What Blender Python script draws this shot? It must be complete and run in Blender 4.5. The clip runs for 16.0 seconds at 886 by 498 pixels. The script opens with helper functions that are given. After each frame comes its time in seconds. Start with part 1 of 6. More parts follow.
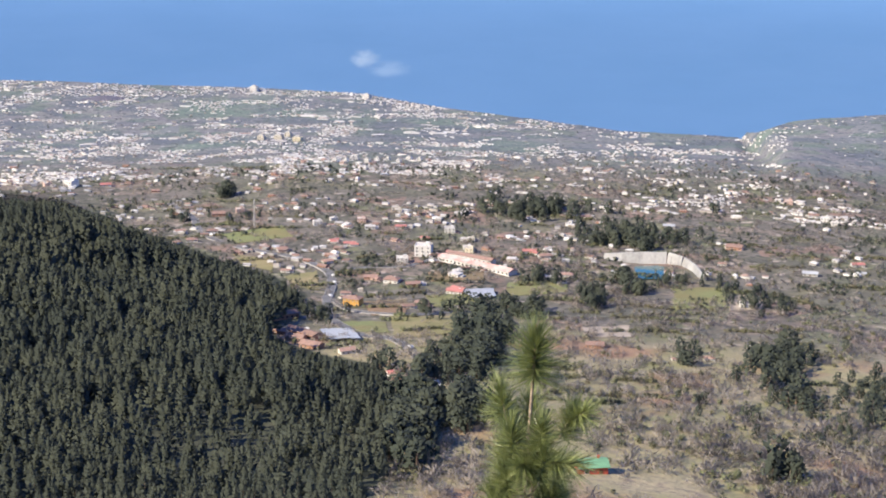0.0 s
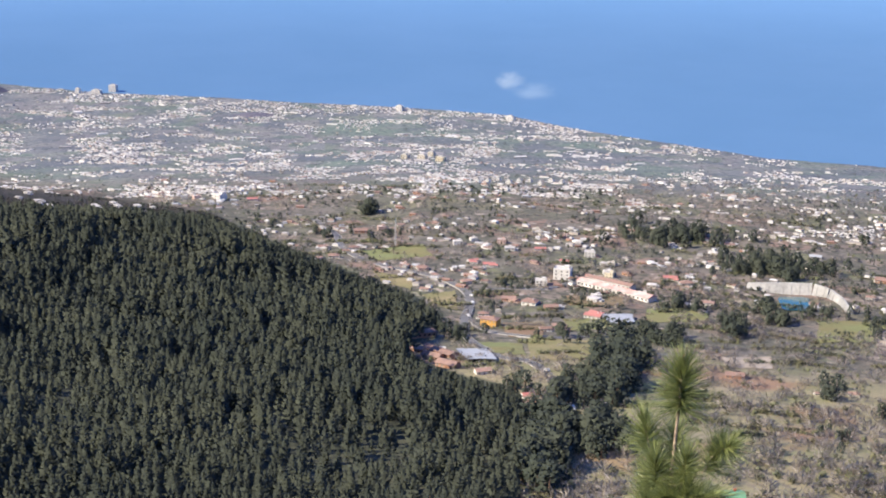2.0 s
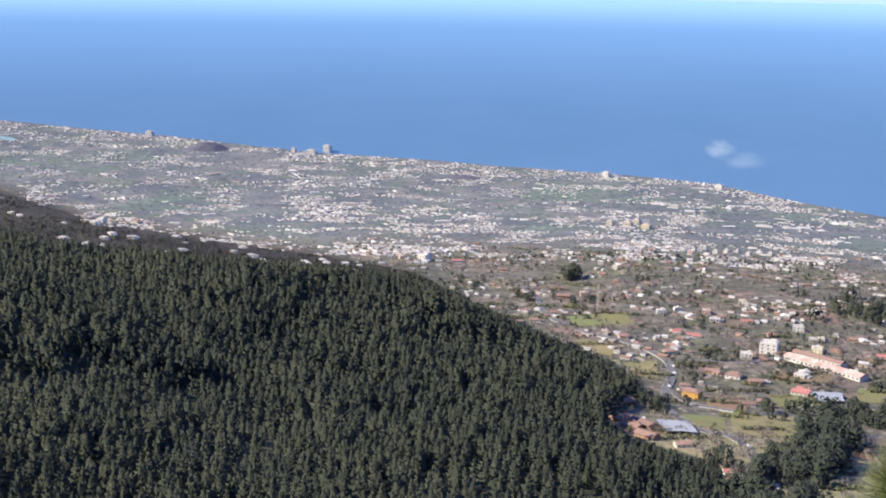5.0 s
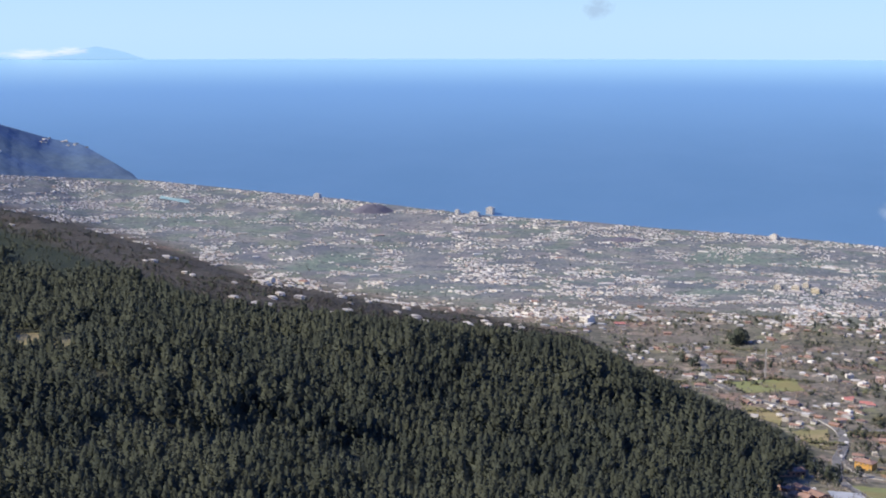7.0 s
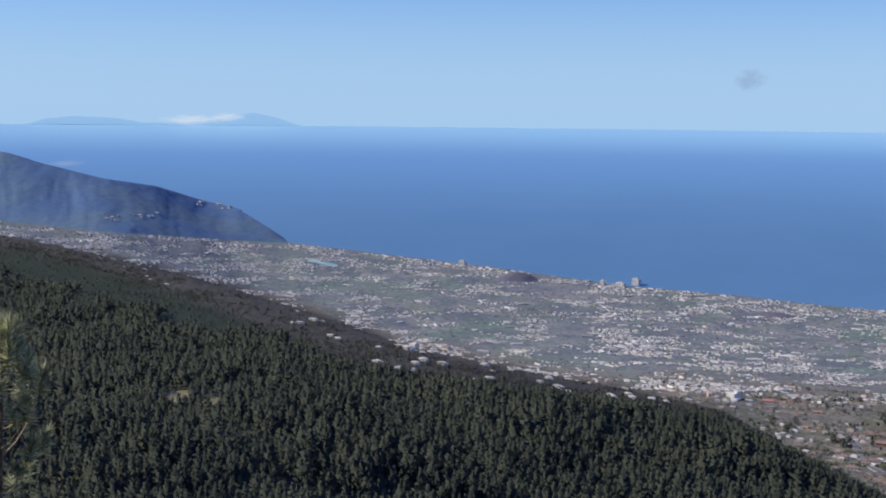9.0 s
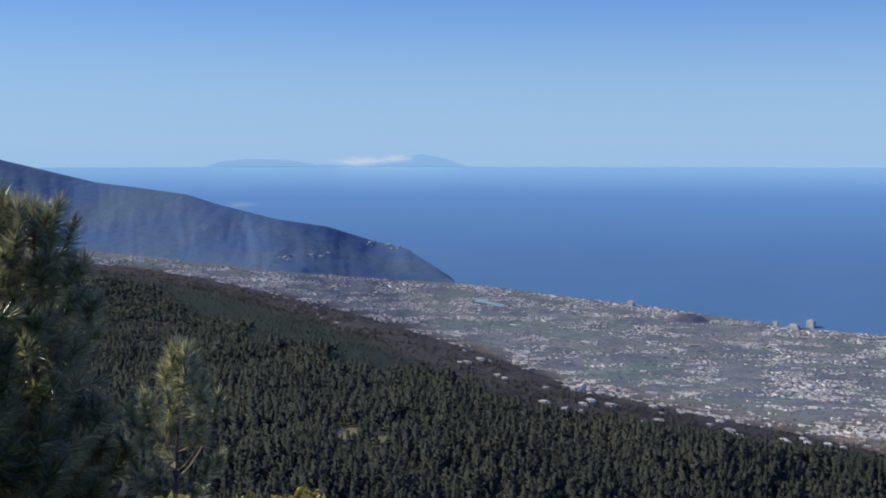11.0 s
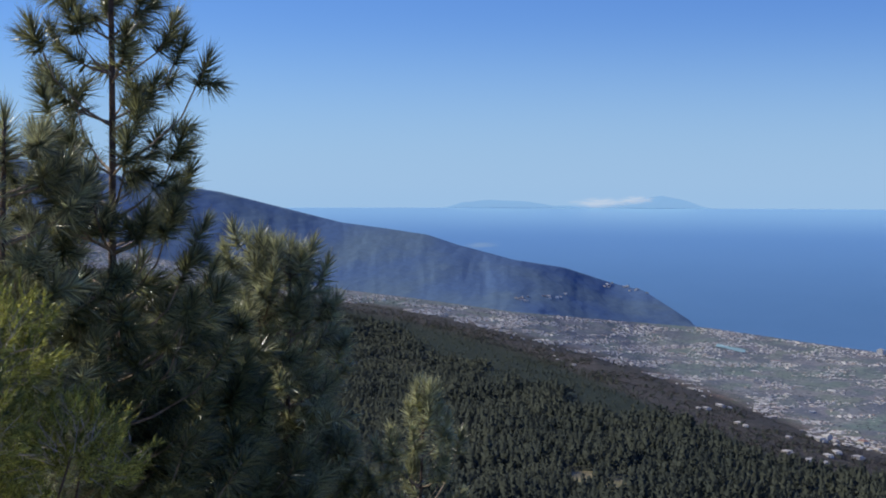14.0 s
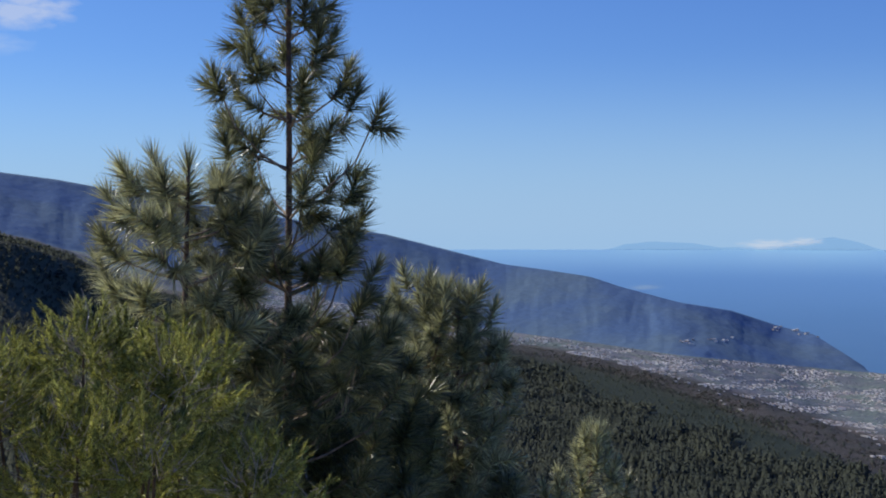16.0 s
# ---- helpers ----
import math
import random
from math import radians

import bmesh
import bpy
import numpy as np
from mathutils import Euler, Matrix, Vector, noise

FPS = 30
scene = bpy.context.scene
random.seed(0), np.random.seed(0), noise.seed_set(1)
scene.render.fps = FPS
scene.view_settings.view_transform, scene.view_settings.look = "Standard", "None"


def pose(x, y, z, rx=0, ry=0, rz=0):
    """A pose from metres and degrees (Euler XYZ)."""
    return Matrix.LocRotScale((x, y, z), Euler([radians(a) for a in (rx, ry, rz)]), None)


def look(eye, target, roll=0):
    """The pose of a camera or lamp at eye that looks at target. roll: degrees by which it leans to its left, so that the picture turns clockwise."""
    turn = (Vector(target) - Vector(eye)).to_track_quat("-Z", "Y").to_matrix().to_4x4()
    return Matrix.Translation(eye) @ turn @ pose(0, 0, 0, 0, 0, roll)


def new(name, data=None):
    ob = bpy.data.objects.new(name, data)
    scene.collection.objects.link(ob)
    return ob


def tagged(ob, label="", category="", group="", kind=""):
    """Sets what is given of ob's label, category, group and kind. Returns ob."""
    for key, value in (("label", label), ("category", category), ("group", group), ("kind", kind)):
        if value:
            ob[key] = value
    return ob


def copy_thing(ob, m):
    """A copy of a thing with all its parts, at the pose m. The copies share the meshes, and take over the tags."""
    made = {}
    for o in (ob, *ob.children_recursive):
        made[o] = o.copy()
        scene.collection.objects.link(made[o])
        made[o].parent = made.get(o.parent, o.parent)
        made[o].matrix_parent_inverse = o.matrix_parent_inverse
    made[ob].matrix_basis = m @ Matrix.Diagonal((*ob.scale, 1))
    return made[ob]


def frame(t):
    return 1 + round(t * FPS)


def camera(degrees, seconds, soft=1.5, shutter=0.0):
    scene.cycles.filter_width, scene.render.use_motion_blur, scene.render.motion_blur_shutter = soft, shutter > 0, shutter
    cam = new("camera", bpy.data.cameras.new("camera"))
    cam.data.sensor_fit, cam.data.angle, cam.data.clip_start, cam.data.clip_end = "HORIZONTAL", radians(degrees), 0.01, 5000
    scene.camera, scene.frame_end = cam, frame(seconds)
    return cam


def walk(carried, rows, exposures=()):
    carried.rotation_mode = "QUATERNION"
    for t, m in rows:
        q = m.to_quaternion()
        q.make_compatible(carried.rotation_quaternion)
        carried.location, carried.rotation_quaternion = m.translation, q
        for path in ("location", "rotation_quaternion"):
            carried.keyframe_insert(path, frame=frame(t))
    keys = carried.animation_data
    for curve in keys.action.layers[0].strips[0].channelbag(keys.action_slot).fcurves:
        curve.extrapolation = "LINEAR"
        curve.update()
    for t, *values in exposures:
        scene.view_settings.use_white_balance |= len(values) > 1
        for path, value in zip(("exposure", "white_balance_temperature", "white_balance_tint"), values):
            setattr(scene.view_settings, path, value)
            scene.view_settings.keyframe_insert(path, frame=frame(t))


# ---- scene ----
# The eye stands still on a hillside above the valley and turns to the left.
E = 380.0  # height of the eye above the shore
cam = camera(36.8, 16.0, soft=1.9)
ROWS = [
    (0.0, 0.000, 0.000, -0.000, -0.00, -15.18, -0.59),
    (0.5, -0.012, 0.003, 0.002, 1.38, -15.03, -0.70),
    (1.0, -0.028, 0.008, 0.007, 3.17, -14.84, -0.76),
    (1.5, -0.039, 0.010, 0.006, 4.64, -14.55, -0.79),
    (2.0, -0.053, 0.012, 0.008, 6.25, -14.33, -0.82),
    (2.5, -0.058, 0.012, 0.008, 7.54, -14.14, -0.62),
    (3.0, -0.064, 0.014, 0.012, 9.02, -13.88, -0.51),
    (5.5, -0.057, 0.017, 0.120, 17.16, -11.09, -0.66),
    (6.0, -0.056, 0.017, 0.120, 19.26, -10.48, -0.28),
    (6.5, -0.054, 0.018, 0.120, 20.76, -9.73, -0.12),
    (7.0, -0.053, 0.019, 0.120, 22.13, -9.08, -0.02),
    (7.5, -0.052, 0.020, 0.120, 23.60, -8.49, -0.03),
    (8.0, -0.051, 0.021, 0.120, 25.12, -7.94, -0.20),
    (8.5, -0.051, 0.021, 0.120, 26.85, -7.06, -0.98),
    (9.0, -0.050, 0.022, 0.120, 28.48, -6.18, -0.58),
    (11.5, -0.048, 0.027, 0.008, 37.40, -4.32, -0.07),
    (12.0, -0.054, 0.023, 0.012, 39.15, -4.14, 0.05),
    (12.5, -0.055, 0.006, 0.015, 41.02, -3.73, 0.27),
    (13.0, -0.070, -0.017, 0.014, 42.68, -3.30, -0.12),
    (13.5, -0.073, -0.027, 0.020, 44.28, -2.94, -0.03),
    (14.0, -0.070, -0.035, 0.021, 45.85, -2.73, -0.08),
    (14.5, -0.064, -0.043, 0.019, 47.29, -2.56, 0.21),
    (15.0, -0.057, -0.069, 0.019, 48.84, -2.19, 0.07),
    (15.5, -0.041, -0.075, 0.037, 50.70, -1.69, 0.11),
    (16.0, -0.052, -0.108, 0.027, 52.83, -0.93, 0.08),
]
walk(cam, [(t, pose(x, y, E + z, 90 + pitch, roll, yaw)) for t, x, y, z, yaw, pitch, roll in ROWS],
     exposures=[(0.0, 0.82, 7150, 10), (3.0, 0.83, 7150, 10), (5.5, 0.66, 7050, 10), (7.0, 0.47, 6950, 10), (8.0, 0.28, 6750, 10), (9.0, 0.06, 6500, 10), (12.0, -0.12, 6250, 10), (16.0, -0.12, 6350, 10)])

# ---- world and sun: clear winter afternoon, sun behind and to the left ----
SUN_BEARING, SUN_HEIGHT = 117.0, 38.0  # degrees to the left of straight ahead, degrees up
world = bpy.data.worlds.new("sky")
scene.world = world
world.use_nodes = True
wn = world.node_tree.nodes
sky = wn.new("ShaderNodeTexSky")
sky.sky_type = "NISHITA"
sky.sun_disc = False
sky.sun_elevation = radians(SUN_HEIGHT)
sky.sun_rotation = radians(-SUN_BEARING)
sky.altitude = 900
sky.air_density, sky.dust_density, sky.ozone_density = 1.0, 0.0, 6.0
cool = wn.new("ShaderNodeMix")
cool.data_type, cool.blend_type = "RGBA", "MULTIPLY"
cool.inputs["Factor"].default_value = 1.0
cool.inputs["B"].default_value = (0.62, 0.76, 1.12, 1)
world.node_tree.links.new(sky.outputs["Color"], cool.inputs["A"])
split, blend = wn.new("ShaderNodeSeparateColor"), wn.new("ShaderNodeCombineColor")
world.node_tree.links.new(cool.outputs["Result"], split.inputs["Color"])
for k_, (a_, b_) in dict(Red=(1.0, 0.0), Green=(0.97, 0.15), Blue=(0.72, 1.9)).items():
    ma = wn.new("ShaderNodeMath")
    ma.operation = "MULTIPLY_ADD"
    ma.inputs[1].default_value, ma.inputs[2].default_value = a_, b_
    world.node_tree.links.new(split.outputs[k_], ma.inputs[0])
    world.node_tree.links.new(ma.outputs[0], blend.inputs[k_])
# pale blue haze towards the horizon, all round
where, updown, low_sky, haze = wn.new("ShaderNodeTexCoord"), wn.new("ShaderNodeSeparateXYZ"), wn.new("ShaderNodeMapRange"), wn.new("ShaderNodeMix")
world.node_tree.links.new(where.outputs["Generated"], updown.inputs[0])
world.node_tree.links.new(updown.outputs["Z"], low_sky.inputs["Value"])
low_sky.interpolation_type = "SMOOTHSTEP"
low_sky.inputs["From Min"].default_value, low_sky.inputs["From Max"].default_value = -0.02, 0.135
low_sky.inputs["To Min"].default_value, low_sky.inputs["To Max"].default_value = 0.9, 0.0
haze.data_type = "RGBA"
world.node_tree.links.new(low_sky.outputs["Result"], haze.inputs["Factor"])
world.node_tree.links.new(blend.outputs["Color"], haze.inputs["A"])
haze.inputs["B"].default_value = (3.3, 5.2, 7.5, 1)
world.node_tree.links.new(haze.outputs["Result"], wn["Background"].inputs["Color"])
wn["Background"].inputs["Strength"].default_value = 0.11
sun = new("sun", bpy.data.lights.new("sun", "SUN"))
sun.data.energy, sun.data.angle, sun.data.color = 4.8, radians(0.5), (1.0, 0.915, 0.775)
sun.matrix_world = look((-math.sin(radians(SUN_BEARING)) * 100, math.cos(radians(SUN_BEARING)) * 100, E + 78), (0, 0, E))


# ---- materials ----
def material(name, base, rough=0.8, spec=0.3, second=None, scale=1.0, mix=(0.35, 0.65), bump=0.0, bump_scale=8.0,
             per="none", spread=0.25, metallic=0.0, fine=6.0, through_light=0.0, grain=0.5):
    """A surface with grain at two scales; per: 'object' or 'island' varies the brightness piece by piece."""
    m = bpy.data.materials.new(name)
    m.use_nodes = True
    nt = m.node_tree
    n, l = nt.nodes, nt.links
    bsdf = n["Principled BSDF"]
    bsdf.inputs["Roughness"].default_value = rough
    bsdf.inputs["Specular IOR Level"].default_value = spec
    bsdf.inputs["Metallic"].default_value = metallic
    geo = n.new("ShaderNodeNewGeometry")
    tex = n.new("ShaderNodeTexNoise")
    tex.inputs["Scale"].default_value, tex.inputs["Detail"].default_value = scale, 3.0
    l.new(geo.outputs["Position"], tex.inputs["Vector"])
    fin = n.new("ShaderNodeTexNoise")
    fin.inputs["Scale"].default_value, fin.inputs["Detail"].default_value = scale * fine, 2.0
    l.new(geo.outputs["Position"], fin.inputs["Vector"])
    ramp = n.new("ShaderNodeMapRange")
    ramp.inputs["From Min"].default_value, ramp.inputs["From Max"].default_value = mix
    l.new(tex.outputs["Fac"], ramp.inputs["Value"])
    mixn = n.new("ShaderNodeMix")
    mixn.data_type = "RGBA"
    mixn.inputs["A"].default_value = (*base, 1)
    mixn.inputs["B"].default_value = (*(second or [c * 0.75 for c in base]), 1)
    l.new(ramp.outputs["Result"], mixn.inputs["Factor"])
    hsv = n.new("ShaderNodeHueSaturation")
    l.new(mixn.outputs["Result"], hsv.inputs["Color"])
    val = n.new("ShaderNodeMath")
    val.operation = "MULTIPLY_ADD"
    l.new(fin.outputs["Fac"], val.inputs[0])
    val.inputs[1].default_value, val.inputs[2].default_value = grain, 1 - grain / 2
    if per != "none":
        if per == "object":
            src = n.new("ShaderNodeObjectInfo").outputs["Random"]
        else:
            src = geo.outputs["Random Per Island"]
        v2 = n.new("ShaderNodeMath")
        v2.operation = "MULTIPLY_ADD"
        l.new(src, v2.inputs[0])
        v2.inputs[1].default_value, v2.inputs[2].default_value = 2 * spread, 1 - spread
        v3 = n.new("ShaderNodeMath")
        v3.operation = "MULTIPLY"
        l.new(val.outputs[0], v3.inputs[0])
        l.new(v2.outputs[0], v3.inputs[1])
        l.new(v3.outputs[0], hsv.inputs["Value"])
    else:
        l.new(val.outputs[0], hsv.inputs["Value"])
    l.new(hsv.outputs["Color"], bsdf.inputs["Base Color"])
    if bump:
        b = n.new("ShaderNodeBump")
        b.inputs["Strength"].default_value, b.inputs["Distance"].default_value = bump, 1.0 / bump_scale
        bt = n.new("ShaderNodeTexNoise")
        bt.inputs["Scale"].default_value, bt.inputs["Detail"].default_value = bump_scale, 4.0
        l.new(geo.outputs["Position"], bt.inputs["Vector"])
        l.new(bt.outputs["Fac"], b.inputs["Height"])
        l.new(b.outputs["Normal"], bsdf.inputs["Normal"])
    if through_light:
        tr = n.new("ShaderNodeBsdfTranslucent")
        l.new(hsv.outputs["Color"], tr.inputs["Color"])
        ms = n.new("ShaderNodeMixShader")
        ms.inputs["Fac"].default_value = through_light
        l.new(bsdf.outputs[0], ms.inputs[1])
        l.new(tr.outputs[0], ms.inputs[2])
        l.new(ms.outputs[0], n["Material Output"].inputs["Surface"])
    return m


def choice_material(name, colours, rough=0.8, scale=0.5, per="island", spec=0.25):
    """Like material(), but each piece takes one of the colours by its random number."""
    m = material(name, colours[0], rough, spec, scale=scale)
    nt = m.node_tree
    n, l = nt.nodes, nt.links
    ramp = n.new("ShaderNodeValToRGB")
    ramp.color_ramp.interpolation = "CONSTANT"
    el = ramp.color_ramp.elements
    while len(el) < len(colours):
        el.new(0.5)
    for i, c in enumerate(colours):
        el[i].position, el[i].color = i / len(colours), (*c, 1)
    if per == "island":
        src = n.new("ShaderNodeNewGeometry").outputs["Random Per Island"]
    else:
        src = n.new("ShaderNodeObjectInfo").outputs["Random"]
    l.new(src, ramp.inputs["Fac"])
    hsv = n["Hue/Saturation/Value"]
    l.new(ramp.outputs["Color"], hsv.inputs["Color"])
    return m


M = {}
M["pine_far"] = material("pine_foliage", (0.110, 0.125, 0.098), 0.9, 0.06, (0.074, 0.090, 0.078), 0.018, per="island", spread=0.14, fine=7, grain=0.6, through_light=0.5)
M["pine_bark"] = material("pine_bark", (0.20, 0.14, 0.105), 0.9, 0.2, (0.10, 0.075, 0.06), 14, bump=0.8, bump_scale=30)
M["pine_twig"] = material("pine_twig", (0.44, 0.35, 0.26), 0.8, 0.3, (0.24, 0.18, 0.14), 20, bump=0.5, bump_scale=40)
M["needle"] = material("pine_needles", (0.29, 0.295, 0.14), 0.32, 0.8, (0.13, 0.14, 0.065), 3, per="island", spread=0.7, through_light=0.4)
M["needle_pale"] = material("pine_needles_pale", (0.30, 0.34, 0.14), 0.4, 0.55, (0.18, 0.215, 0.075), 3, per="island", spread=0.4, through_light=0.3)
M["needle_grey"] = material("pine_needles_grey", (0.52, 0.52, 0.295), 0.32, 0.8, (0.25, 0.26, 0.14), 3, per="island", spread=0.7, through_light=0.35)
M["bud"] = material("shoot_bud", (0.45, 0.25, 0.12), 0.7, 0.3, scale=30)
M["heath_leaf"] = material("heath_leaves", (0.46, 0.46, 0.12), 0.5, 0.4, (0.19, 0.21, 0.06), 3.0, per="island", spread=0.7, through_light=0.38)
M["heath_stem"] = material("heath_stems", (0.52, 0.46, 0.39), 0.8, 0.3, (0.28, 0.23, 0.18), 8)
M["flower"] = material("yellow_petals", (0.50, 0.42, 0.12), 0.8, 0.1, (0.32, 0.31, 0.10), 10, per="island", spread=0.3, through_light=0.3)
M["bare_twigs"] = material("bare_twigs", (0.47, 0.42, 0.375), 0.9, 0.1, (0.38, 0.34, 0.305), 0.03, per="island", spread=0.25, through_light=0.45)
M["brown_twigs"] = material("brown_scrub_twigs", (0.100, 0.094, 0.087), 0.9, 0.1, (0.072, 0.071, 0.064), 0.03, per="island", spread=0.35)
M["broadleaf"] = material("evergreen_leaves", (0.082, 0.095, 0.074), 0.85, 0.1, (0.056, 0.070, 0.058), 0.03, per="island", spread=0.12, fine=6, through_light=0.25)
# leaves of far trees, greyed and blued to paint in the haze
M["hazed_valley_leaf"] = material("hazed_valley_leaves", (0.082, 0.094, 0.09), 0.9, 0.1, (0.10, 0.105, 0.11), 0.01, per="island", spread=0.3)
M["lava"] = material("volcanic_cone", (0.115, 0.115, 0.15), 0.95, 0.1, (0.14, 0.135, 0.165), 0.02)
M["scrub_leaf"] = material("scrub_leaves", (0.125, 0.14, 0.075), 0.8, 0.2, (0.11, 0.10, 0.06), 0.02, per="island", spread=0.4)
M["town"] = choice_material("town_walls", [(0.76, 0.75, 0.72), (0.60, 0.59, 0.56), (0.74, 0.73, 0.70), (0.44, 0.40, 0.35), (0.70, 0.69, 0.66), (0.29, 0.28, 0.27), (0.66, 0.65, 0.62), (0.48, 0.46, 0.43)])
M["town_roof"] = choice_material("town_roofs", [(0.44, 0.43, 0.41), (0.32, 0.23, 0.19), (0.58, 0.57, 0.55), (0.34, 0.31, 0.29), (0.60, 0.59, 0.57), (0.25, 0.24, 0.23), (0.46, 0.44, 0.42)])
for key, c in dict(white=(0.66, 0.645, 0.61), cream=(0.54, 0.50, 0.42), orange=(0.58, 0.33, 0.10), pink=(0.56, 0.40, 0.34), terracotta=(0.42, 0.24, 0.17),
                   grey=(0.45, 0.44, 0.42), yellow=(0.64, 0.57, 0.42), red=(0.45, 0.10, 0.07)).items():
    M["wall_" + key] = material(key + "_render_wall", c, 0.85, 0.2, [v * 0.85 for v in c], 0.4, bump=0.1, bump_scale=3)
M["tiles"] = material("clay_roof_tiles", (0.32, 0.205, 0.165), 0.85, 0.2, (0.24, 0.165, 0.14), 0.5, per="object", spread=0.2, bump=0.3, bump_scale=2)
M["flat_roof"] = material("flat_roof_screed", (0.56, 0.535, 0.50), 0.9, 0.2, (0.42, 0.40, 0.37), 0.4, per="object", spread=0.2)
M["faded_roof"] = material("faded_pink_roof", (0.50, 0.30, 0.26), 0.8, 0.2, (0.58, 0.46, 0.42), 0.15)
M["red_roof"] = material("red_painted_roof", (0.47, 0.19, 0.165), 0.7, 0.3, (0.37, 0.17, 0.15), 0.4)
M["green_roof"] = material("green_painted_roof", (0.16, 0.34, 0.20), 0.6, 0.3, (0.12, 0.26, 0.16), 0.5)
M["sheet_roof"] = material("grey_sheet_roof", (0.42, 0.44, 0.46), 0.6, 0.4, (0.33, 0.35, 0.37), 0.3)
M["teal_net"] = material("teal_shade_net", (0.26, 0.40, 0.42), 0.8, 0.2, (0.20, 0.32, 0.35), 0.05)
M["glass"] = material("dark_window_glass", (0.03, 0.035, 0.045), 0.15, 0.5, scale=1)
M["wood_door"] = material("brown_wood", (0.14, 0.08, 0.045), 0.6, 0.3, scale=3)
M["concrete"] = material("pale_concrete", (0.40, 0.40, 0.39), 0.9, 0.2, (0.30, 0.30, 0.29), 0.08, bump=0.2, bump_scale=0.6)
M["asphalt"] = material("asphalt", (0.17, 0.17, 0.17), 0.85, 0.3, (0.13, 0.13, 0.13), 0.15)
M["pond"] = material("teal_pond_water", (0.015, 0.09, 0.11), 0.12, 0.5, (0.02, 0.11, 0.12), 0.05, bump=0.05, bump_scale=1)
M["steel"] = material("galvanised_steel", (0.55, 0.53, 0.50), 0.5, 0.5, scale=1)
M["car_white"] = material("white_car_paint", (0.75, 0.75, 0.75), 0.3, 0.5, scale=1)
M["car_dark"] = material("dark_car_paint", (0.06, 0.07, 0.09), 0.3, 0.5, scale=1)
M["rubber"] = material("rubber", (0.02, 0.02, 0.02), 0.8, 0.3, scale=2)
M["field_green"] = material("grass_field", (0.19, 0.215, 0.10), 0.95, 0.1, (0.20, 0.18, 0.09), 0.03, fine=12)
M["field_brown"] = material("ploughed_field", (0.24, 0.165, 0.11), 0.95, 0.1, (0.19, 0.16, 0.10), 0.03, fine=12)
M["field_ochre"] = material("dry_grass_field", (0.29, 0.24, 0.14), 0.95, 0.1, (0.21, 0.2, 0.10), 0.03, fine=12)
M["field_pale"] = material("pale_bare_plot", (0.42, 0.36, 0.29), 0.95, 0.1, (0.33, 0.28, 0.22), 0.05, fine=12)


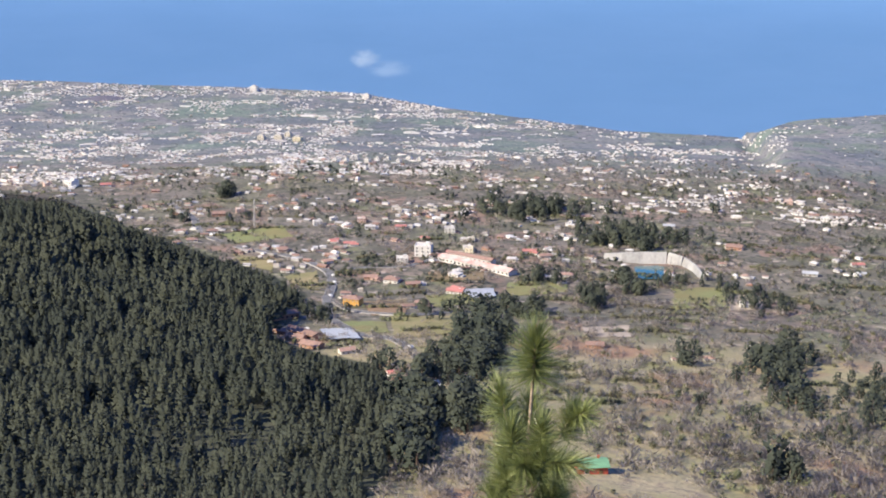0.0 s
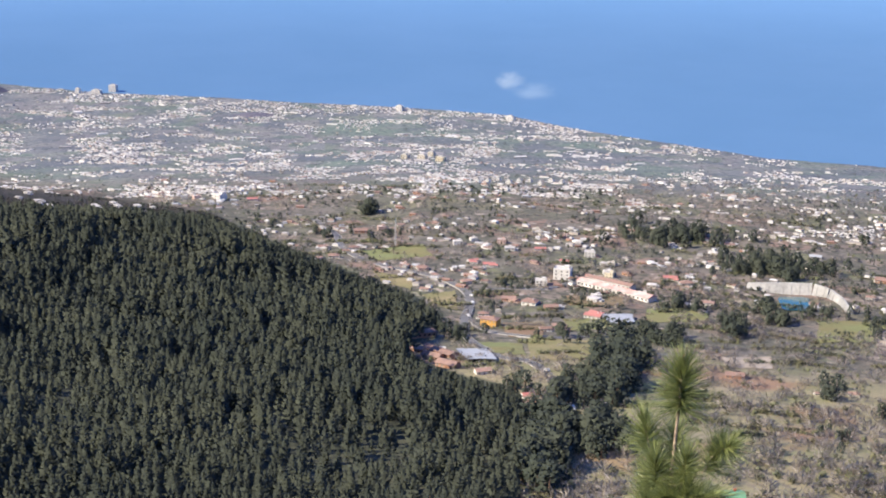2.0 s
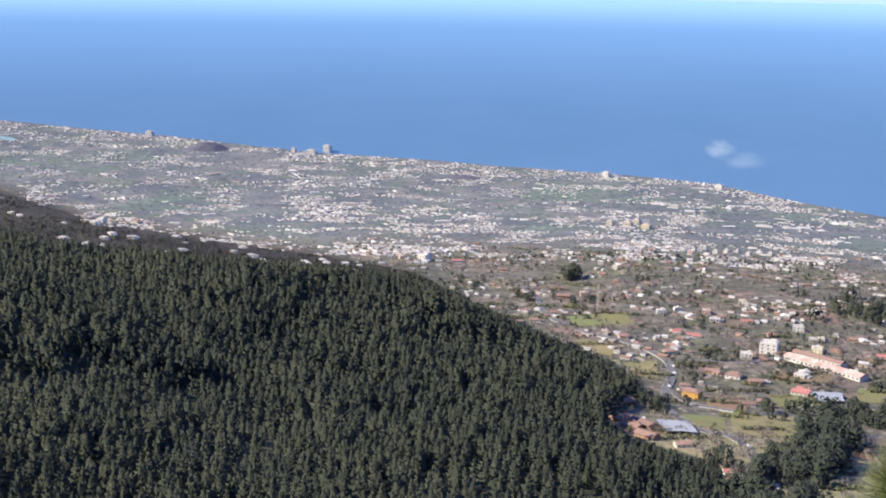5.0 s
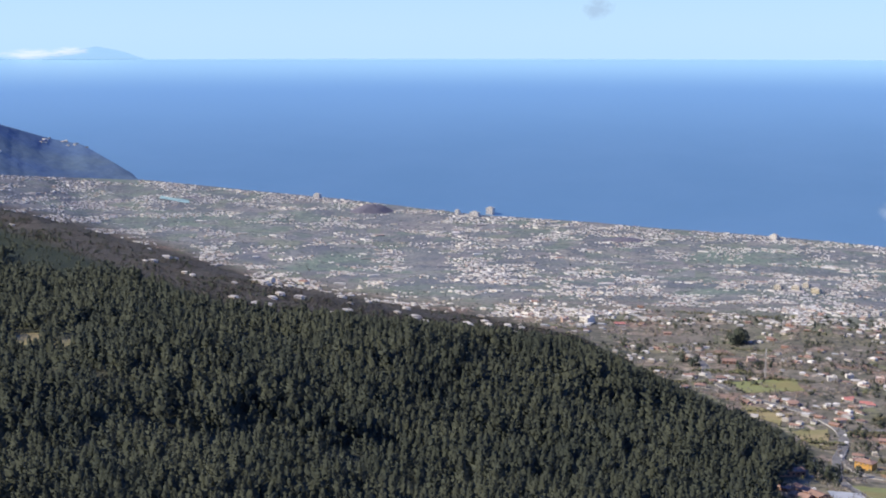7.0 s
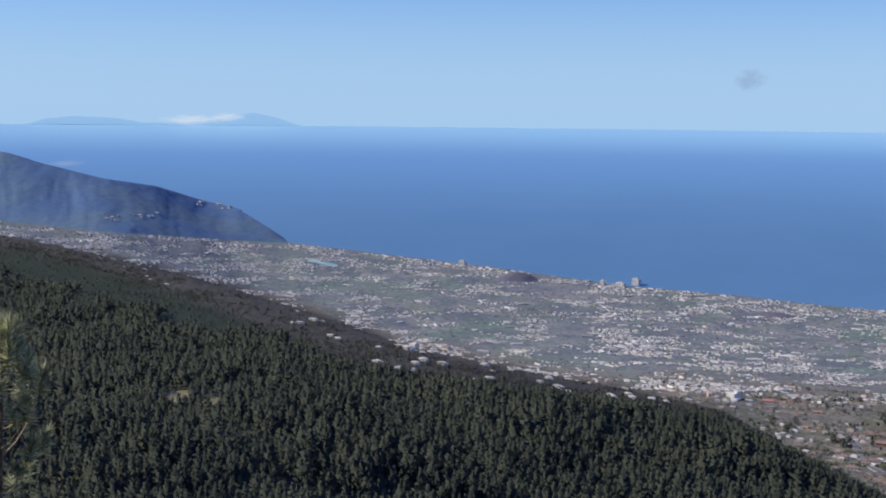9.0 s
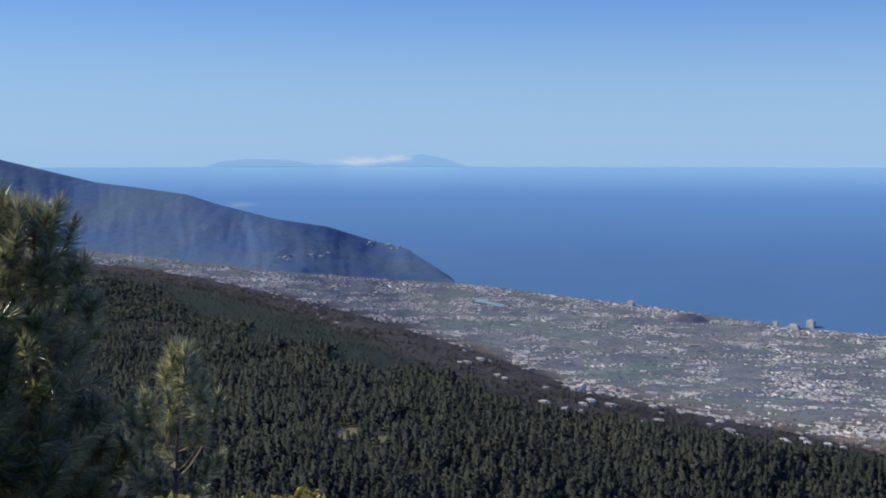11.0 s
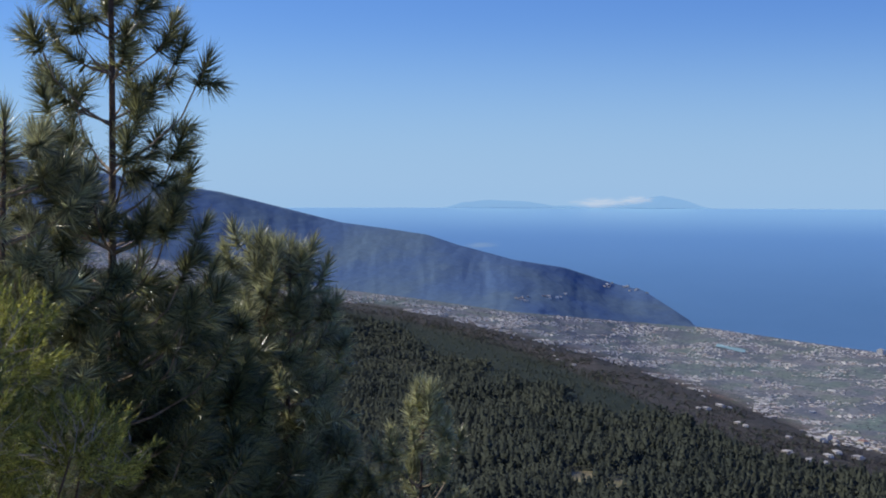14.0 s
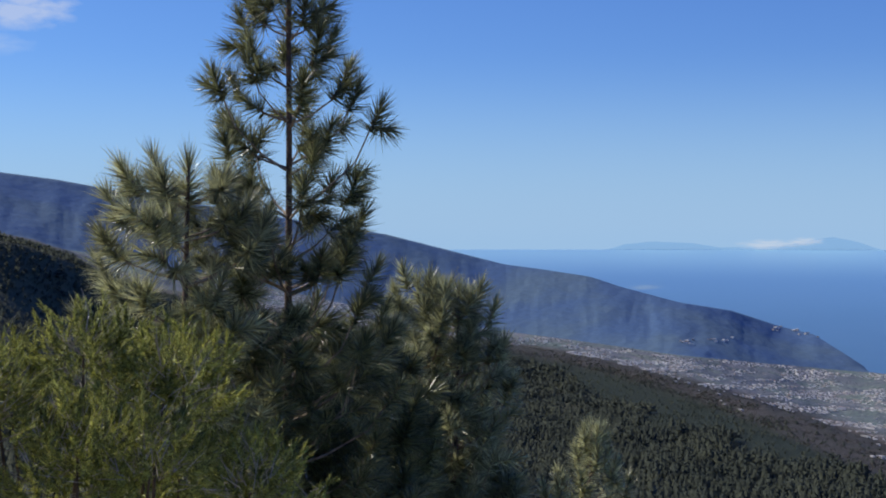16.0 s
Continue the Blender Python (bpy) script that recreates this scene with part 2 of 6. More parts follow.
def ground_material():
    m = bpy.data.materials.new("hillside_ground")
    m.use_nodes = True
    nt = m.node_tree
    n, l = nt.nodes, nt.links
    bsdf = n["Principled BSDF"]
    bsdf.inputs["Roughness"].default_value = 0.95
    bsdf.inputs["Specular IOR Level"].default_value = 0.1
    geo = n.new("ShaderNodeNewGeometry")
    zone = n.new("ShaderNodeVertexColor")
    zone.layer_name = "zone"
    sep = n.new("ShaderNodeSeparateColor")
    l.new(zone.outputs["Color"], sep.inputs["Color"])

    def noise_fac(scale, lo=0.35, hi=0.65, detail=4):
        t = n.new("ShaderNodeTexNoise")
        t.inputs["Scale"].default_value, t.inputs["Detail"].default_value = scale, detail
        l.new(geo.outputs["Position"], t.inputs["Vector"])
        r = n.new("ShaderNodeMapRange")
        r.inputs["From Min"].default_value, r.inputs["From Max"].default_value = lo, hi
        l.new(t.outputs["Fac"], r.inputs["Value"])
        return r.outputs["Result"]

    def mix(fac, a, b):
        x = n.new("ShaderNodeMix")
        x.data_type = "RGBA"
        for s, v in (("Factor", fac), ("A", a), ("B", b)):
            if isinstance(v, tuple):
                x.inputs[s].default_value = (*v, 1)
            else:
                l.new(v, x.inputs[s])
        return x.outputs["Result"]

    def plots(scale, colours):
        v = n.new("ShaderNodeTexVoronoi")
        v.voronoi_dimensions = "2D"
        v.inputs["Scale"].default_value = scale
        l.new(geo.outputs["Position"], v.inputs["Vector"])
        s = n.new("ShaderNodeSeparateColor")
        l.new(v.outputs["Color"], s.inputs["Color"])
        r = n.new("ShaderNodeValToRGB")
        r.color_ramp.interpolation = "CONSTANT"
        e = r.color_ramp.elements
        while len(e) < len(colours):
            e.new(0.5)
        for i, c in enumerate(colours):
            e[i].position, e[i].color = i / len(colours), (*c, 1)
        l.new(s.outputs["Red"], r.inputs["Fac"])
        return r.outputs["Color"]

    # slope with dry grass, grey scrub, bare red earth
    scrub = mix(noise_fac(0.03), (0.31, 0.27, 0.18), (0.245, 0.24, 0.125))
    scrub = mix(noise_fac(0.012, 0.55, 0.66), scrub, (0.30, 0.19, 0.125))
    scrub = mix(noise_fac(0.3, 0.5, 0.75), scrub, (0.20, 0.165, 0.135))
    farm = plots(1 / 42.0, [(0.185, 0.175, 0.12), (0.205, 0.168, 0.142), (0.165, 0.172, 0.108), (0.235, 0.195, 0.16), (0.18, 0.162, 0.14), (0.15, 0.148, 0.115), (0.245, 0.175, 0.142), (0.178, 0.165, 0.14)])
    farm = mix(noise_fac(0.05, 0.42, 0.62), farm, (0.118, 0.115, 0.095))
    farm = mix(noise_fac(0.16, 0.52, 0.62), farm, (0.085, 0.085, 0.072))
    farm = mix(noise_fac(0.09, 0.62, 0.68), farm, (0.36, 0.31, 0.265))
    # far valley plots, with haze painted in as a blue-grey tint
    hazed_plain = plots(1 / 34.0, [(0.176, 0.19, 0.20), (0.20, 0.204, 0.204), (0.14, 0.176, 0.158), (0.185, 0.186, 0.198), (0.137, 0.154, 0.17), (0.16, 0.186, 0.164)])
    hazed_plain = mix(noise_fac(0.0045, 0.52, 0.64), hazed_plain, (0.145, 0.192, 0.165))
    hazed_plain = mix(noise_fac(0.012, 0.48, 0.66), hazed_plain, (0.120, 0.136, 0.16))
    hazed_plain = mix(noise_fac(0.10, 0.54, 0.64), hazed_plain, (0.090, 0.104, 0.11))
    hazed_plain = mix(noise_fac(0.13, 0.61, 0.70), hazed_plain, (0.36, 0.355, 0.345))
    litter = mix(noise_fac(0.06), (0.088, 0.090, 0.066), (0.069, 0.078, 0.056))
    c = mix(sep.outputs["Green"], scrub, farm)
    c = mix(sep.outputs["Blue"], c, hazed_plain)
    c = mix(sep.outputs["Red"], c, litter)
    heath = mix(noise_fac(0.02), (0.028, 0.037, 0.026), (0.022, 0.032, 0.024))
    heath = mix(noise_fac(0.15, 0.45, 0.75), heath, (0.042, 0.048, 0.033))
    brush = mix(noise_fac(0.04), (0.064, 0.058, 0.054), (0.046, 0.048, 0.041))
    brush = mix(noise_fac(0.2, 0.5, 0.7), brush, (0.105, 0.094, 0.088))
    more = n.new("ShaderNodeVertexColor")
    more.layer_name = "cover"
    sep2 = n.new("ShaderNodeSeparateColor")
    l.new(more.outputs["Color"], sep2.inputs["Color"])
    c = mix(sep2.outputs["Red"], c, heath)
    c = mix(sep2.outputs["Green"], c, brush)
    l.new(c, bsdf.inputs["Base Color"])
    b = n.new("ShaderNodeBump")
    b.inputs["Strength"].default_value, b.inputs["Distance"].default_value = 0.6, 2.0
    t = n.new("ShaderNodeTexNoise")
    t.inputs["Scale"].default_value, t.inputs["Detail"].default_value = 0.25, 5
    l.new(geo.outputs["Position"], t.inputs["Vector"])
    l.new(t.outputs["Fac"], b.inputs["Height"])
    l.new(b.outputs["Normal"], bsdf.inputs["Normal"])
    return m


M["ground"] = ground_material()
# the mountain's blue is distance haze painted into its base colour
M["ridge"] = material("hazed_wooded_slope", (0.076, 0.132, 0.236), 0.95, 0.1, (0.096, 0.150, 0.214), 0.006, mix=(0.4, 0.62), fine=14, bump=0.15, bump_scale=0.03, grain=0.4)
# the island glows pale blue; emission stands in for lit haze
M["isle"] = bpy.data.materials.new("island_haze_glow")
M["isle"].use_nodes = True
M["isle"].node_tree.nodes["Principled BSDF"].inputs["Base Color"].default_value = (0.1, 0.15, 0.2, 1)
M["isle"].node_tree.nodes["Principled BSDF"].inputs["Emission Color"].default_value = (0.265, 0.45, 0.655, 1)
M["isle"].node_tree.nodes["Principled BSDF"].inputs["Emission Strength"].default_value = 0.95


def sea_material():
    """Open water; haze is painted in as paler blue towards the horizon."""
    m = material("sea_water_hazed", (0.088, 0.19, 0.32), 0.45, 0.3, (0.096, 0.20, 0.335), 0.004, fine=5, bump=0.02, bump_scale=0.2, grain=0.06)
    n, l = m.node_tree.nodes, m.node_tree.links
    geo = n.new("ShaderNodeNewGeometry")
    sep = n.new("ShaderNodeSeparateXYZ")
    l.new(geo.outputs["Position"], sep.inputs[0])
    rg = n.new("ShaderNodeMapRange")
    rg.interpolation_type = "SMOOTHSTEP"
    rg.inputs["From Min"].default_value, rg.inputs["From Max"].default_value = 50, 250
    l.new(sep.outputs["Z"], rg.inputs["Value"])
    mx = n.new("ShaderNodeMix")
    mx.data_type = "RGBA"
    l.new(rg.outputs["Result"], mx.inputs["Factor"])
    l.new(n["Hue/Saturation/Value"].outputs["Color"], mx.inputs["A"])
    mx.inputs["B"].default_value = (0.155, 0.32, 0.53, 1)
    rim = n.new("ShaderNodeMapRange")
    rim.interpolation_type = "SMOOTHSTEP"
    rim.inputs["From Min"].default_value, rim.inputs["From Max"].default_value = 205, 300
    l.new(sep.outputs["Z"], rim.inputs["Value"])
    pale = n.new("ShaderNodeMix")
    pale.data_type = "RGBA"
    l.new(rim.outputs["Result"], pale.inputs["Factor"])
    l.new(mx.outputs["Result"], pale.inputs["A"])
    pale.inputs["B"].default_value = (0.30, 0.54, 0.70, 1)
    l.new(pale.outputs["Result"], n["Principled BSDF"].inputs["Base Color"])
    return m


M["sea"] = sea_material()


# ---- mesh helpers ----
def mesh_object(name, verts, faces, mat, smooth=False):
    me = bpy.data.meshes.new(name)
    if isinstance(verts, np.ndarray):
        verts = verts.tolist()
    if isinstance(faces, np.ndarray):
        faces = faces.tolist()
    me.from_pydata(verts, [], faces)
    me.materials.append(mat)
    if smooth:
        me.polygons.foreach_set("use_smooth", [True] * len(me.polygons))
    me.update()
    return new(name, me)


def thing(name, at, label, category, group="", turn=0.0, kind=""):
    """An empty at a thing's base."""
    ob = new(name)
    ob.empty_display_size = 0.2
    ob.matrix_world = pose(at[0], at[1], at[2], 0, 0, turn)
    return tagged(ob, label, category, group, kind)


def part(name, shape, mat, parent, label="", smooth=False):
    """One mesh object of (verts, faces) under a thing or part, in the thing's own space."""
    ob = mesh_object(name, shape[0], shape[1], mat, smooth)
    ob.parent = parent
    if label:
        ob["label"] = label
    return ob


def join(*shapes):
    vs, fs = [], []
    for v, f in shapes:
        k = len(vs)
        vs += [tuple(p) for p in v]
        fs += [tuple(i + k for i in q) for q in f]
    return vs, fs


def box(cx, cy, cz, sx, sy, sz):
    """A box by its middle and its whole sizes."""
    v = [(cx + a * sx / 2, cy + b * sy / 2, cz + c * sz / 2) for c in (-1, 1) for a, b in ((-1, -1), (1, -1), (1, 1), (-1, 1))]
    return v, [(3, 2, 1, 0), (4, 5, 6, 7), (0, 1, 5, 4), (1, 2, 6, 5), (2, 3, 7, 6), (3, 0, 4, 7)]


def tube(points, radii, sides=6):
    """A tapering tube along points."""
    vs, fs = [], []
    pts = [Vector(p) for p in points]
    for i, p in enumerate(pts):
        d = (pts[min(i + 1, len(pts) - 1)] - pts[max(i - 1, 0)]).normalized()
        a = d.orthogonal().normalized()
        b = d.cross(a)
        for k in range(sides):
            w = 2 * math.pi * k / sides
            vs.append(tuple(p + (a * math.cos(w) + b * math.sin(w)) * radii[i]))
    for i in range(len(pts) - 1):
        for k in range(sides):
            k2 = (k + 1) % sides
            fs.append((i * sides + k, i * sides + k2, (i + 1) * sides + k2, (i + 1) * sides + k))
    fs.append(tuple(range((len(pts) - 1) * sides, len(pts) * sides)))
    fs.append(tuple(reversed(range(sides))))
    return vs, fs


# ---- the land: a hillside that falls to a valley and the shore; bearings in degrees to the left, dips in degrees below the eye ----
# the sea curves up with distance to fit the horizon seen from the eye
def sea_rise(r):
    return 297.0 * (np.maximum(r - 2000.0, 0) / 2960.0) ** 1.3


COAST = ([-40, -12.84, -7.83, -2.94, 0.0, 3.42, 8.0, 12.7, 15.7, 20.35, 23.0, 26.4, 31.0, 34.4, 37, 90],
         [-10.2, -10.0, -9.94, -9.42, -9.1, -8.52, -8.26, -8.07, -7.86, -7.62, -7.33, -6.91, -6.42, -6.0, -5.7, -5.0])
WOOD_TOP = ([-40, 2, 7.5, 10.6, 13.0, 16.2, 19.7, 24.7, 29.6, 34.4, 39.1, 43.0, 45.5, 47.6, 51, 55, 60, 64, 66.75, 67.66, 68.56, 69.9, 71.2, 80],
            [-19, -18, -16.3, -15.2, -14.3, -12.8, -12.15, -11.4, -10.5, -8.85, -7.4, -6.4, -5.8, -5.4, -4.9, -4.4, -3.6, -2.9, -2.27, -1.68, -1.08, -0.61, -0.33, 0.5])
RIDGE_TOP = ([34.92, 35.9, 37.27, 38.6, 40.6, 42.8, 45.2, 46.5, 48.4, 50.2, 52.9, 55.3, 66, 69, 71.2, 80],
             [-5.96, -5.3, -4.45, -4.15, -3.51, -3.18, -2.55, -2.12, -1.83, -1.59, -0.9, -0.29, 1.45, 2.0, 2.28, 3.2])
RIDGE_FOOT = ([34.92, 38.6, 42.8, 47.6, 50.9, 56, 66, 80], [-5.97, -5.74, -5.42, -4.78, -4.38, -3.5, -1.3, 0.8])
HEAD_TOP = ([-40, -18.6, -17.1, -16.0, -14.9, -13.75, -12.84], [-8.3, -8.75, -8.95, -9.06, -9.24, -9.69, -10.0])
HEAD_FOOT = ([-40, -19, -16.2, -14.55, -13.1, -12.84], [-14.5, -13.26, -11.61, -11.0, -10.43, -10.02])
VALLEY = ([-26, -22, -19, -17.5, -15, -13, -11.5, -10.5, -9.5, -7], [370, 520, 740, 880, 1080, 1300, 1500, 1700, 1950, 2500])
SLOPE = ([-26, -20, -18, -14, -11.5, -10.4, -9, -7.5, -6, -5, -4, 3], [320, 400, 470, 600, 850, 980, 1200, 1550, 1850, 2050, 2200, 2600])


def coast_reach(dip):
    """How far off the shore lies where it is seen at that dip."""
    rr = np.linspace(1800, 4900, 600)
    return float(rr[np.argmin(np.abs(sea_rise(rr) - E - rr * math.tan(radians(dip))))])


def ease(x, a, b):
    x = min(max((x - a) / (b - a), 0.0), 1.0)
    return x * x * (3 - 2 * x)


DRY_R = np.linspace(900, 3600, 700)
N_NEAR, N_WOOD, N_TOWN, N_HILL, N_BACK = 26, 90, 60, 36, 5


def profile(az):
    """The land along one bearing: reach and dip, from the eye's feet to the sea or over the mountain."""
    a = min(max(az, -40.0), 80.0)
    w = ease(a, 4, 44)
    top = float(np.interp(a, *WOOD_TOP))
    shore = float(np.interp(a, *COAST))
    reach = coast_reach(shore)
    hill = None
    if a > 34.92:
        hill = (float(np.interp(a, *RIDGE_FOOT)), float(np.interp(a, *RIDGE_TOP)), 2980.0, 2980.0 + 420 * ease(a, 34.9, 41))
    elif a < -12.84:
        hill = (float(np.interp(a, *HEAD_FOOT)), float(np.interp(a, *HEAD_TOP)), float(np.interp(np.interp(a, *HEAD_FOOT), *VALLEY)) + 250 * ease(a, -14.5, -12.84), 2120.0)
    foot, foot_r = (hill[0], hill[2]) if hill else (shore, reach)
    foot = max(foot, top + 0.12)

    def dry(d, margin):
        """The furthest reach at that dip that is still above the sea."""
        above = E + DRY_R * math.tan(radians(d)) - sea_rise(DRY_R) > margin
        return float(DRY_R[above][-1]) if above.any() else 900.0

    mh = ease(a, 34.92, 39) if a > 34.9 else ease(-a, 12.84, 15)
    if hill:
        far_r = coast_reach(min(foot, -3.0)) if mh < 1 else 3600.0
        foot_r = (1 - mh) * min(far_r, dry(foot, 2)) + mh * min(foot_r, dry(foot, 22 + 60 * ease(a, 37, 43)))
        hill = (hill[0], hill[1], foot_r, max(foot_r + 60 + (2120 - foot_r - 60) * mh, foot_r + 60) if a < 0 else foot_r + 60 + 360 * mh)
    near_dip = -31 + 9 * ease(a, 15, 45)
    start = -26 + 5 * ease(a, 20, 45)
    squeeze = 1 - 0.45 * ease(a, 46, 72)

    def wood_r(d):
        v = np.interp(d, *VALLEY)
        s = np.interp(d, *SLOPE) * squeeze
        return math.exp((1 - w) * math.log(v) + w * math.log(s))

    rows = []
    r1 = wood_r(start)
    for i in range(N_NEAR):
        u = i / N_NEAR
        r = 0.4 * (r1 / 0.4) ** u if i else 0.021
        z = -1.65 + r * math.tan(radians(near_dip)) * ease(r, 0.4, 9) if r < 9 else min(-1.65, 0) * (1 - ease(r, 9, 60)) + r * math.tan(radians(near_dip + (start - near_dip) * ease(r, 60, r1)))
        rows.append((r, math.degrees(math.atan2(z, r))))
    for i in range(N_WOOD):
        d = start + (top - start) * i / N_WOOD
        rows.append((wood_r(d), d))
    rb = max(wood_r(top) + 5, (1 - w) * wood_r(top) + w * 0.8 * foot_r)
    rb = min(rb, max(wood_r(top) + 5, dry(top, 40)))
    for i in range(N_TOWN):
        u = i / N_TOWN
        d = top + (foot - top) * u
        if w < 0.02:
            r = min(np.interp(d, *VALLEY), 1500)
            if d > -11.5:
                r = 1500 + (foot_r - 1500) * ((d + 11.5) / (foot + 11.5)) ** 0.85
        else:
            u2 = u ** 0.9
            r = rb + (foot_r - rb) * u2
            va = np.interp(d, *VALLEY) if d < -11.5 else 1500 + (foot_r - 1500) * ((d + 11.5) / (foot + 11.5)) ** 0.85
            r = (1 - w) * va + w * r
        rows.append((min(float(r), max(rows[-1][0] + 0.5, dry(d, 3 + 22 * (1 - u) * (1 - mh) + 20 * mh))), d))
    if hill:
        for i in range(N_HILL):
            u = i / (N_HILL - 1)
            rows.append((foot_r + (hill[3] - foot_r) * u, foot + (max(hill[1], foot + 0.05) - foot) * u ** 0.9))
        zt = rows[-1][0] * math.tan(radians(rows[-1][1]))
        for i in range(N_BACK):
            u = (i + 1) / N_BACK
            r = hill[3] + 500 * u
            z = zt + (sea_rise(r) - 20 - E - zt) * u ** 0.45
            rows.append((r, math.degrees(math.atan2(z, r))))
    else:
        for i in range(N_HILL + N_BACK):
            u = (i + 1) / (N_HILL + N_BACK)
            r = reach + 150 * u
            rows.append((r, math.degrees(math.atan2(sea_rise(r) - 25 * u - E, r))))
    return rows


def lump(x, y, s, k=3):
    return noise.fractal(Vector((x * s, y * s, 3.7)), 1.0, 2.0, k)


AZ = np.concatenate([np.arange(-40, -22, 1.5), np.arange(-22, 34, 0.25), np.arange(34, 73, 0.15), np.arange(73, 84, 1.0)])
GR, GZ = [], []
for a_ in AZ:
    rows_ = profile(float(a_))
    rr_, zz_ = [], []
    sa_, ca_ = math.sin(radians(a_)), math.cos(radians(a_))
    last = 0.0
    for i_, (r_, d_) in enumerate(rows_):
        r_ = max(r_, last + 0.02)
        last = r_
        z_ = E + r_ * math.tan(radians(d_))
        x_, y_ = -r_ * sa_, r_ * ca_
        if i_ < N_NEAR + N_WOOD + N_TOWN:
            k_ = ease(r_, 100, 500) * (1 - ease(i_, N_NEAR + N_WOOD + N_TOWN - 16, N_NEAR + N_WOOD + N_TOWN - 4))
            z_ += k_ * (r_ * 0.0022 * lump(x_, y_, 1 / 130.0) + 1.2 * lump(x_, y_, 1 / 40.0))
        elif a_ > 34.9 and i_ < N_NEAR + N_WOOD + N_TOWN + N_HILL - 1:
            u_ = (i_ - N_NEAR - N_WOOD - N_TOWN) / N_HILL
            warp = a_ + 0.8 * noise.noise(Vector((a_ * 0.5, u_ * 1.2, 3.0))) + 0.5 * u_
            gully = 0.55 * abs(noise.noise(Vector((warp * 0.5, 0.5 * u_, 0.0)))) + 0.9 * abs(noise.noise(Vector((warp * 1.05, 0.9 * u_, 5.0)))) + 0.5 * abs(noise.noise(Vector((warp * 2.6, 1.8 * u_, 9.0))))
            push = 38 * gully * (0.5 + 0.9 * abs(noise.noise(Vector((a_ * 0.35, 7.0, 0.0))))) * math.sin(math.pi * min(1, 0.06 + u_ * 0.94)) ** 0.8 * ease(a_, 35.5, 40)
            z_ += push * math.tan(radians(d_))
            r_ += push
        rr_.append(r_)
        zz_.append(z_)
    GR.append(rr_)
    GZ.append(zz_)
GR, GZ = np.array(GR), np.array(GZ)
GD = np.degrees(np.arctan2(GZ - E, GR))
N_ROWS = GR.shape[1]


def column(az):
    i = int(np.clip(np.searchsorted(AZ, az) - 1, 0, len(AZ) - 2))
    u = (az - AZ[i]) / (AZ[i + 1] - AZ[i])
    return GR[i] * (1 - u) + GR[i + 1] * u, GZ[i] * (1 - u) + GZ[i + 1] * u


def spot(az, dip):
    """The place on the land that is seen at that bearing and dip."""
    r, z = column(az)
    d = np.degrees(np.arctan2(z - E, r))
    d = np.maximum.accumulate(d[8:N_ROWS - N_BACK])
    k = int(np.clip(np.searchsorted(d, dip), 1, len(d) - 1))
    u = (dip - d[k - 1]) / max(d[k] - d[k - 1], 1e-9)
    u = min(max(u, 0), 1)
    k += 8
    rr = r[k - 1] + (r[k] - r[k - 1]) * u
    zz = z[k - 1] + (z[k] - z[k - 1]) * u
    return Vector((-rr * math.sin(radians(az)), rr * math.cos(radians(az)), zz))


def height_at(az, r):
    cr, cz = column(az)
    return float(np.interp(r, cr, cz))


def build_ground():
    """One sheet: hillside, woods, valley, shore, mountain and headland."""
    na = len(AZ)
    sa, ca = np.sin(np.radians(AZ))[:, None], np.cos(np.radians(AZ))[:, None]
    v = np.stack([-GR * sa, GR * ca, GZ], 2).reshape(-1, 3)
    i, j = np.meshgrid(np.arange(na - 1), np.arange(N_ROWS - 1), indexing="ij")
    k = i * N_ROWS + j
    f = np.stack([k, k + 1, k + N_ROWS + 1, k + N_ROWS], 2).reshape(-1, 4)
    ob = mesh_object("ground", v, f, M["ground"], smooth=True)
    me = ob.data
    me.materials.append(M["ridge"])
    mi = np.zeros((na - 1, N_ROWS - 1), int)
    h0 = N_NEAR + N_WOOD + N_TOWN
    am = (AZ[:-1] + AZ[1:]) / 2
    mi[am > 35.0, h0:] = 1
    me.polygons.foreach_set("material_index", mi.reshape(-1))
    zone = np.zeros((na, N_ROWS, 4), np.float32)
    zone[..., 3] = 1
    cover = zone.copy()
    for q, az in enumerate(AZ):
        top = np.interp(az, *WOOD_TOP)
        for row in range(N_ROWS):
            d = GD[q, row]
            if wooded(az, d) > 0.5:
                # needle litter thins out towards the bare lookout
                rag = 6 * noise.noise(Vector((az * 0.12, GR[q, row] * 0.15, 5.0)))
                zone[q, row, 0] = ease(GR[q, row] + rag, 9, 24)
                cover[q, row, 0] = ease(belt(az) - (top - d), -0.15, 0.15)
            cover[q, row, 1] = ease(scrub_belt(az) * 1.1 - (top - d), -0.2, 0.25) * ease(d, top + 0.35, top - 0.1) * ease(az, 14, 18)
            zone[q, row, 1] = ease(d, -19.5, -18)
            # blue channel: where the haze-tinted valley ground takes over
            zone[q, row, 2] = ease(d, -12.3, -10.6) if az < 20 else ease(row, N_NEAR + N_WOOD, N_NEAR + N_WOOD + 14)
    at = me.color_attributes.new("zone", "FLOAT_COLOR", "POINT")
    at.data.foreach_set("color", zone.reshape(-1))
    at = me.color_attributes.new("cover", "FLOAT_COLOR", "POINT")
    at.data.foreach_set("color", cover.reshape(-1))
    me.flip_normals() if me.polygons[5000].normal.z < 0 else None
    return tagged(ob, "hillside of scrub, fields and pine floor falling to the shore", "ground", kind="structure")


WOOD_EDGE = ([-25.8, -24.8, -23.6, -22.4, -20.5, -19.6, -18.8, -17.2, -16.3], [3.3, 1.95, -0.1, 1.95, 2.2, 5.5, 7.5, 6.0, 7.5])


